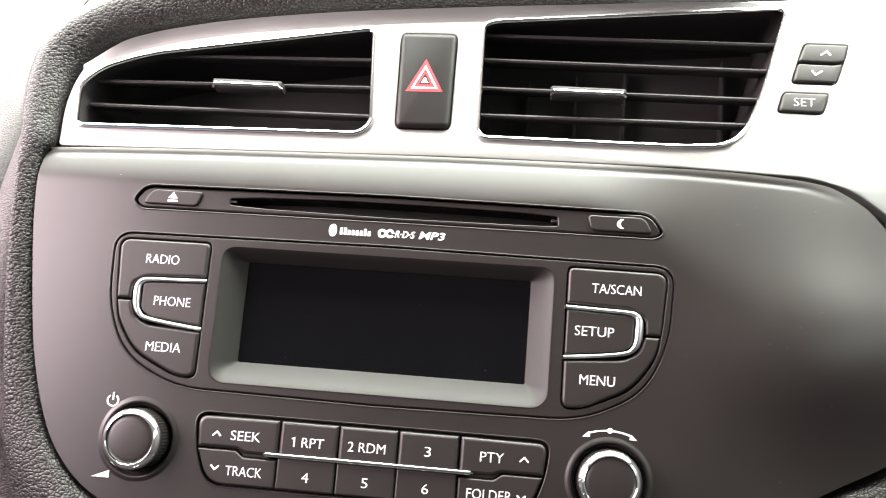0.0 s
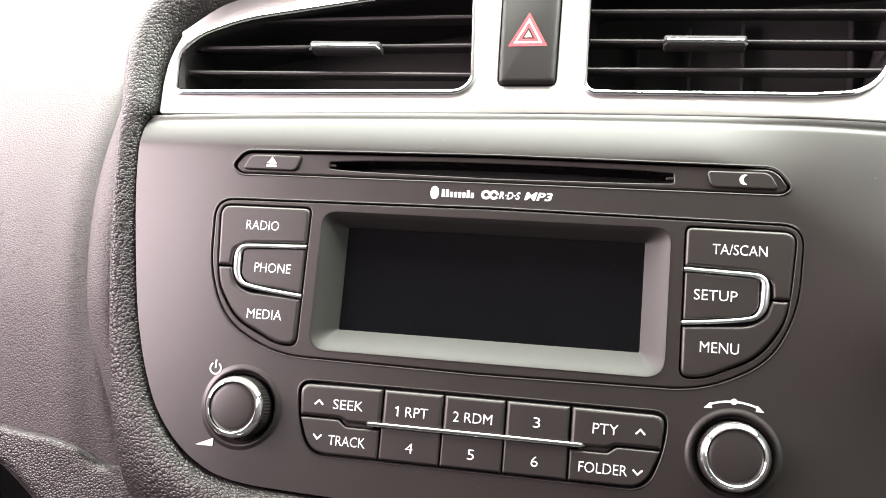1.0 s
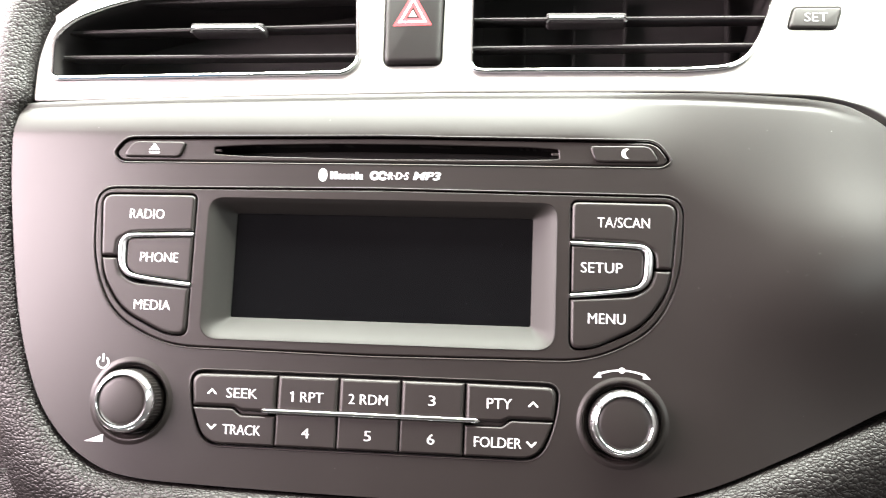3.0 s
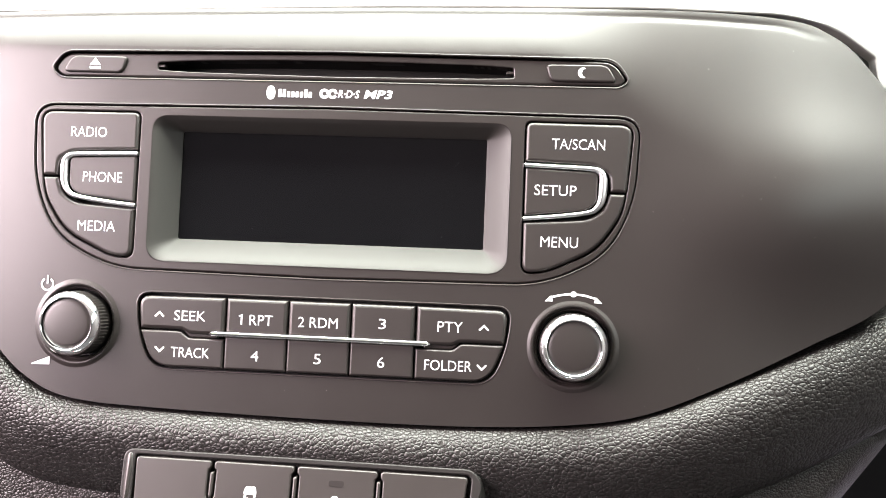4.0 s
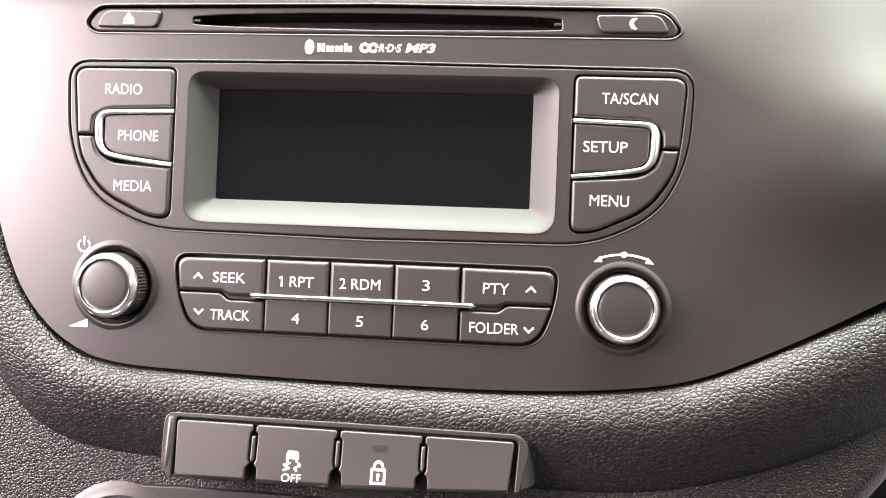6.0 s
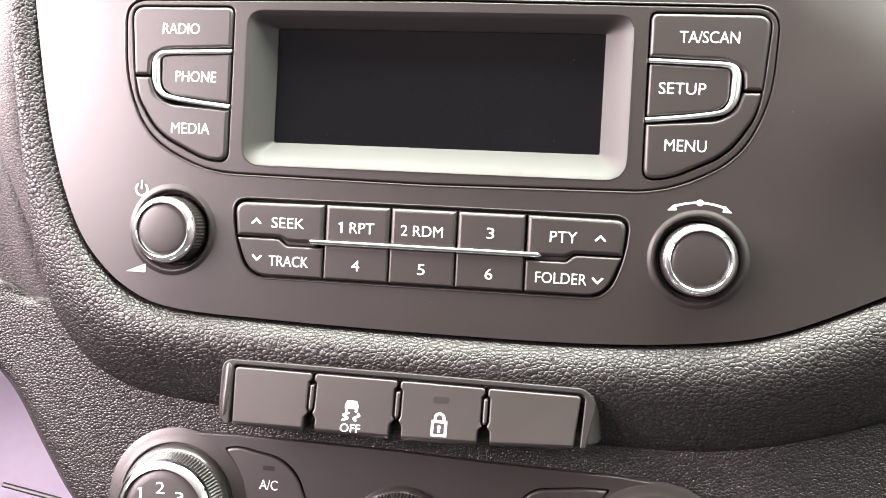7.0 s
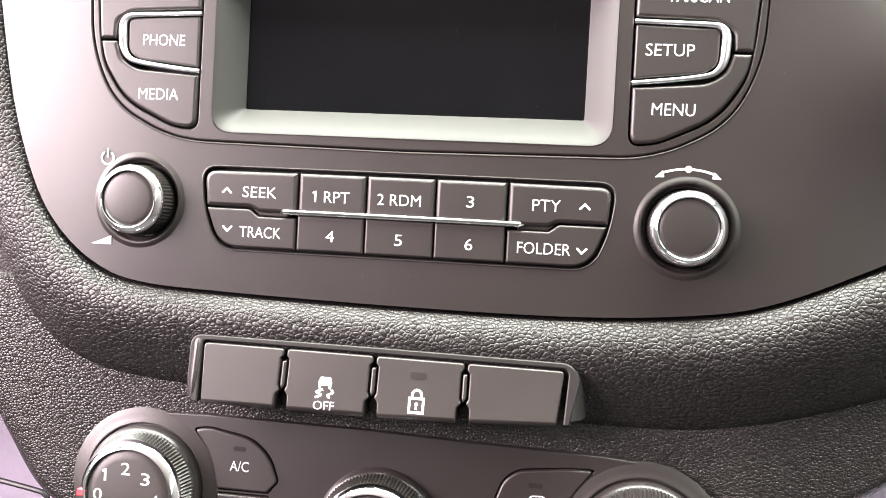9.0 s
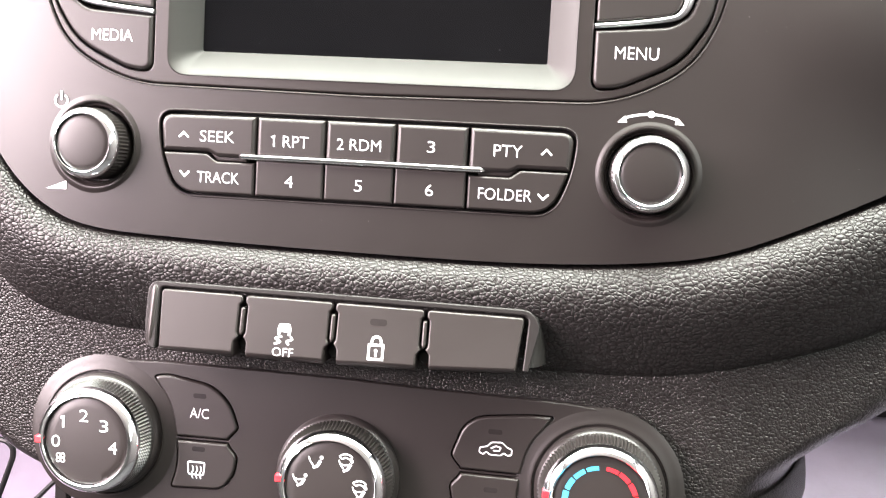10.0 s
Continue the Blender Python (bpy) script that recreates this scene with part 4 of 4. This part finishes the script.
stroke(bm, [(49.6, -87.4), (51.4, -86.4), (53.0, -86.9), (52.6, -88.0), (50.4, -88.1)], 0.45, 5.5)
part("car_mark", bm, WHITE, ckeys[2])
bm = bmesh.new()
stroke(bm, arc(50.8, -111.0, 5.4, 35, 145, 10), 0.6, 5.5)
part("screen_mark", bm, WHITE, ckeys[3])
for j, (nm, (cx, cz)) in enumerate(zip(("fan_knob", "mode_knob", "temperature_knob"), CKN)):
    if j != 1:
        part("flare", lathe([(28.5, 6.7), (27.4, 6.35), (26.2, 6.15), (25.0, 5.95), (24.0, 5.7), (23.4, 5.5), (23.1, 5.5), (22.8, 5.8), (22.7, 9)], cx, cz, 96), FASCIA, clim)
    grip = part(nm, lathe([(22.0, 9), (22.0, 4.2), (21.8, 3.8), (21.0, 2.4)] + [(20.9 - 0.14 * q - (0.5 if q % 2 and j == 0 else 0), 2.2 - 0.52 * q, 0.8) for q in range(12)] + [(19.0, -3.7), (18.7, -4.2)], cx, cz, 200), GRIP, clim, "black rotary knob with a knurled grip")
    part("chrome_ring", lathe([(18.8, -3.4), (19.1, -3.9), (19.05, -4.4), (18.4, -5.5), (17.5, -6.5), (16.6, -7.2), (16.1, -7.3), (15.8, -7.0), (15.75, -4.6)], cx, cz, 110), CHROME, grip, "polished chrome ring")
    part("cap", lathe([(15.8, -5.0), (15.7, -5.6), (15.2, -6.0), (12, -6.2), (0.5, -6.3)], cx, cz, 64), BUTTON, grip)
    a = radians(183 if j == 0 else 176)
    px, pz = cx + 17.3 * math.cos(a), cz + 17.3 * math.sin(a)
    part("pointer", plate(fillet([(px - 1.8, pz - 1.3), (px + 1.5, pz - 1.1), (px + 1.5, pz + 1.1), (px - 1.8, pz + 1.3)], 0.3), -7.0, -4, 0.3), RED, grip, "red pointer on the ring")
    yy = -6.25
    if j == 0:
        for text, x, z in (("0", -103.4, -96.0), ("2", -93.2, -86.1), ("3", -85.6, -89.2), ("4", -82.0, -96.6)):
            part("lettering", words(text, x, z, 3.2, 4.2, yy), WHITE, grip)
        part("lettering", numeral_one(-100.8, -88.8, 4.2, 0.75, yy), WHITE, grip)
        bm = bmesh.new()
        for q in range(4):
            x, z = -101.4 + 1.15 * math.cos(radians(45 + 90 * q)), -101.8 + 1.15 * math.sin(radians(45 + 90 * q))
            stroke(bm, disc(x, z, 0.75, 10), 0.28, yy, closed=True)
        part("fan_mark", bm, WHITE, grip)
    elif j == 1:
        for q, ang in enumerate((165, 118, 59, 2)):
            x, z = cx + 10.7 * math.cos(radians(ang)), cz - 1.6 + 10.7 * math.sin(radians(ang))
            bm = bmesh.new()
            stroke(bm, catmull([(x - 2.6, z + 2.0), (x - 2.0, z + 0.4), (x - 0.9, z - 0.9)], 3), 0.45, yy)
            stroke(bm, [(x + 1.6, z + 0.9), (x + 0.5, z - 1.2)], 0.95, yy)
            stroke(bm, [(x + 0.7, z - 1.0), (x - 1.0, z - 1.8)], 0.75, yy)
            blot(bm, disc(x + 1.9, z + 1.9, 0.62, 10), yy)
            if q in (0, 2, 3):
                stroke(bm, [(x - 2.1, z + 0.8), (x - 0.6, z + 0.3), (x + 0.5, z + 0.6)], 0.4, yy)
            if q in (2, 3):
                stroke(bm, arc(x - 0.2, z + 1.2, 3.0, 40, 140, 8), 0.5, yy)
                stroke(bm, arc(x - 0.2, z + 1.2, 1.7, 40, 140, 8), 0.4, yy)
                stroke(bm, [(x - 2.4, z + 3.1), (x - 1.4, z + 2.3)], 0.4, yy)
                stroke(bm, [(x + 2.0, z + 3.1), (x + 1.0, z + 2.3)], 0.4, yy)
            part("airflow_mark", bm, WHITE, grip)
    else:
        for k in range(5):
            for sgn, mat, nm2 in ((1, BLUE, "cold_mark"), (-1, RED, "hot_mark")):
                w = 1.3 + 0.22 * k
                a0 = 96 + 23 * k
                a1 = a0 + 20
                pts = arc(cx, cz, 11.6, a0, a1, 5)
                if sgn < 0:
                    pts = [(2 * cx - x, z) for x, z in pts]
                bm = bmesh.new()
                stroke(bm, pts, w, yy)
                part(nm2, bm, mat, grip, "cold blue printed segment" if sgn > 0 else "hot red printed segment")

# ---- under the dashboard ----
cable = thing("cable", (-190, 100, -140), "thin black cable hanging in the passenger footwell", "cable")
part("wire", tube(catmull([(-230, 100, -128), (-197, 100, -133), (-190, 100, -135), (-188, 100, -140), (-191, 100, -150), (-205, 100, -190)], 6), 1.4, 8), RUBBER, cable)
part("wire", tube(catmull([(-205, 102, -186), (-180, 102, -165), (-166, 102, -151), (-150, 102, -140)], 6), 1.2, 8), RUBBER, cable)
solid("bracket_strap", plate(fillet([(-166, -142), (-159.6, -142), (-159.6, -260), (-166, -260)], 1), 100, 104, 0.8), DARK, (-163, 102, -260), "black plastic bracket strap under the console", "bracket")


def slab(name, lo, hi, mat, label, category, more=()):
    bm = bmesh.new()
    for a, b in ((lo, hi), *more):
        for v in bmesh.ops.create_cube(bm, size=1)["verts"]:
            v.co = Vector([(a[k] + b[k]) / 2 + v.co[k] * (b[k] - a[k]) for k in range(3)])
    me = bpy.data.meshes.new(name)
    bm.to_mesh(me)
    bm.free()
    me.materials.append(mat)
    return tagged(new(name, me), label, category, "", "structure")


slab("floor", (-0.8, -2.0, 0.0), (0.8, 0.9, 0.04), CARPET, "dark carpeted cabin floor", "floor")
slab("wall_front", (-0.8, 0.72, 0.04), (0.8, 0.78, 0.74), CARPET, "dark lined front bulkhead of the cabin", "wall")
slab("wall_rear", (-0.8, -2.06, 0.0), (0.8, -2.0, 1.3), CLOTH, "dark cloth lining behind the seats", "wall")
slab("wall_passenger", (-0.86, -2.0, 0.0), (-0.8, 0.9, 0.78), CLOTH, "dark door lining on the passenger side", "wall")
# unseen; built higher than the passenger wall to keep light off the right
slab("wall_driver", (0.8, -2.0, 0.0), (0.86, 0.9, 0.98), CLOTH, "unseen dark driver side wall raised round the window to block light", "wall",
     more=(((0.8, -2.0, 0.98), (0.86, -1.04, 1.3)), ((0.8, 0.08, 0.98), (0.86, 0.9, 1.3))))
slab("dashboard_top", (-0.8, 0.20, 0.80), (0.8, 0.76, 0.84), CARPET, "dark dashboard top under the windscreen", "dashboard")
slab("ceiling", (-0.8, -2.0, 1.3), (0.8, -0.07, 1.34), HEADLINING, "pale cloth headlining", "ceiling")


def sheet(name, x0, x1, rise, label):
    """A thin cover on the floor that runs up the toe board."""
    n, m = 40, 40
    rows_p = []
    for j in range(m + 1):
        y = 0.1 + 0.42 * j / m
        rows_p.append([(x0 + (x1 - x0) * i / n, y, 0.055 + rise * ease(y, -0.05, 0.52) + 0.008 * noise.noise((i * 0.16, j * 0.16, x0))) for i in range(n + 1)])
    bm = loft(rows_p)
    me = bpy.data.meshes.new(name)
    for f in bm.faces:
        f.smooth = True
    bm.to_mesh(me)
    bm.free()
    me.materials.append(SHEET)
    ob = tagged(new(name, me), label, "floor cover")
    md = ob.modifiers.new("thickness", "SOLIDIFY")
    md.thickness = 0.003
    return ob


sheet("floor_cover", -0.78, -0.26, 0.205, "pale lilac protective sheet on the passenger footwell floor")
sheet("floor_cover", 0.22, 0.78, 0.165, "pale lilac protective sheet on the driver footwell floor")

# settled specks of dust on the fascia and the display
bm = bmesh.new()
rnd = random.Random(4)
for k in range(70):
    on_glass = k < 9
    x, z = (rnd.uniform(-58, 58), rnd.uniform(45, 84)) if on_glass else (rnd.uniform(-150, 185), rnd.uniform(-18, 130))
    if not on_glass and -120 < x < 120 and -8 < z < 120:
        continue
    y = 7.95 if on_glass else fascia_depth(x, z)
    r = rnd.uniform(0.05, 0.12)
    bmesh.ops.create_icosphere(bm, subdivisions=1, radius=r, matrix=Matrix.Translation((x, y, z)))
solid("dust_specks", bm, GREY, (0, 0, 0), "tiny pale dust specks on the black plastic", "dust", "stuff")
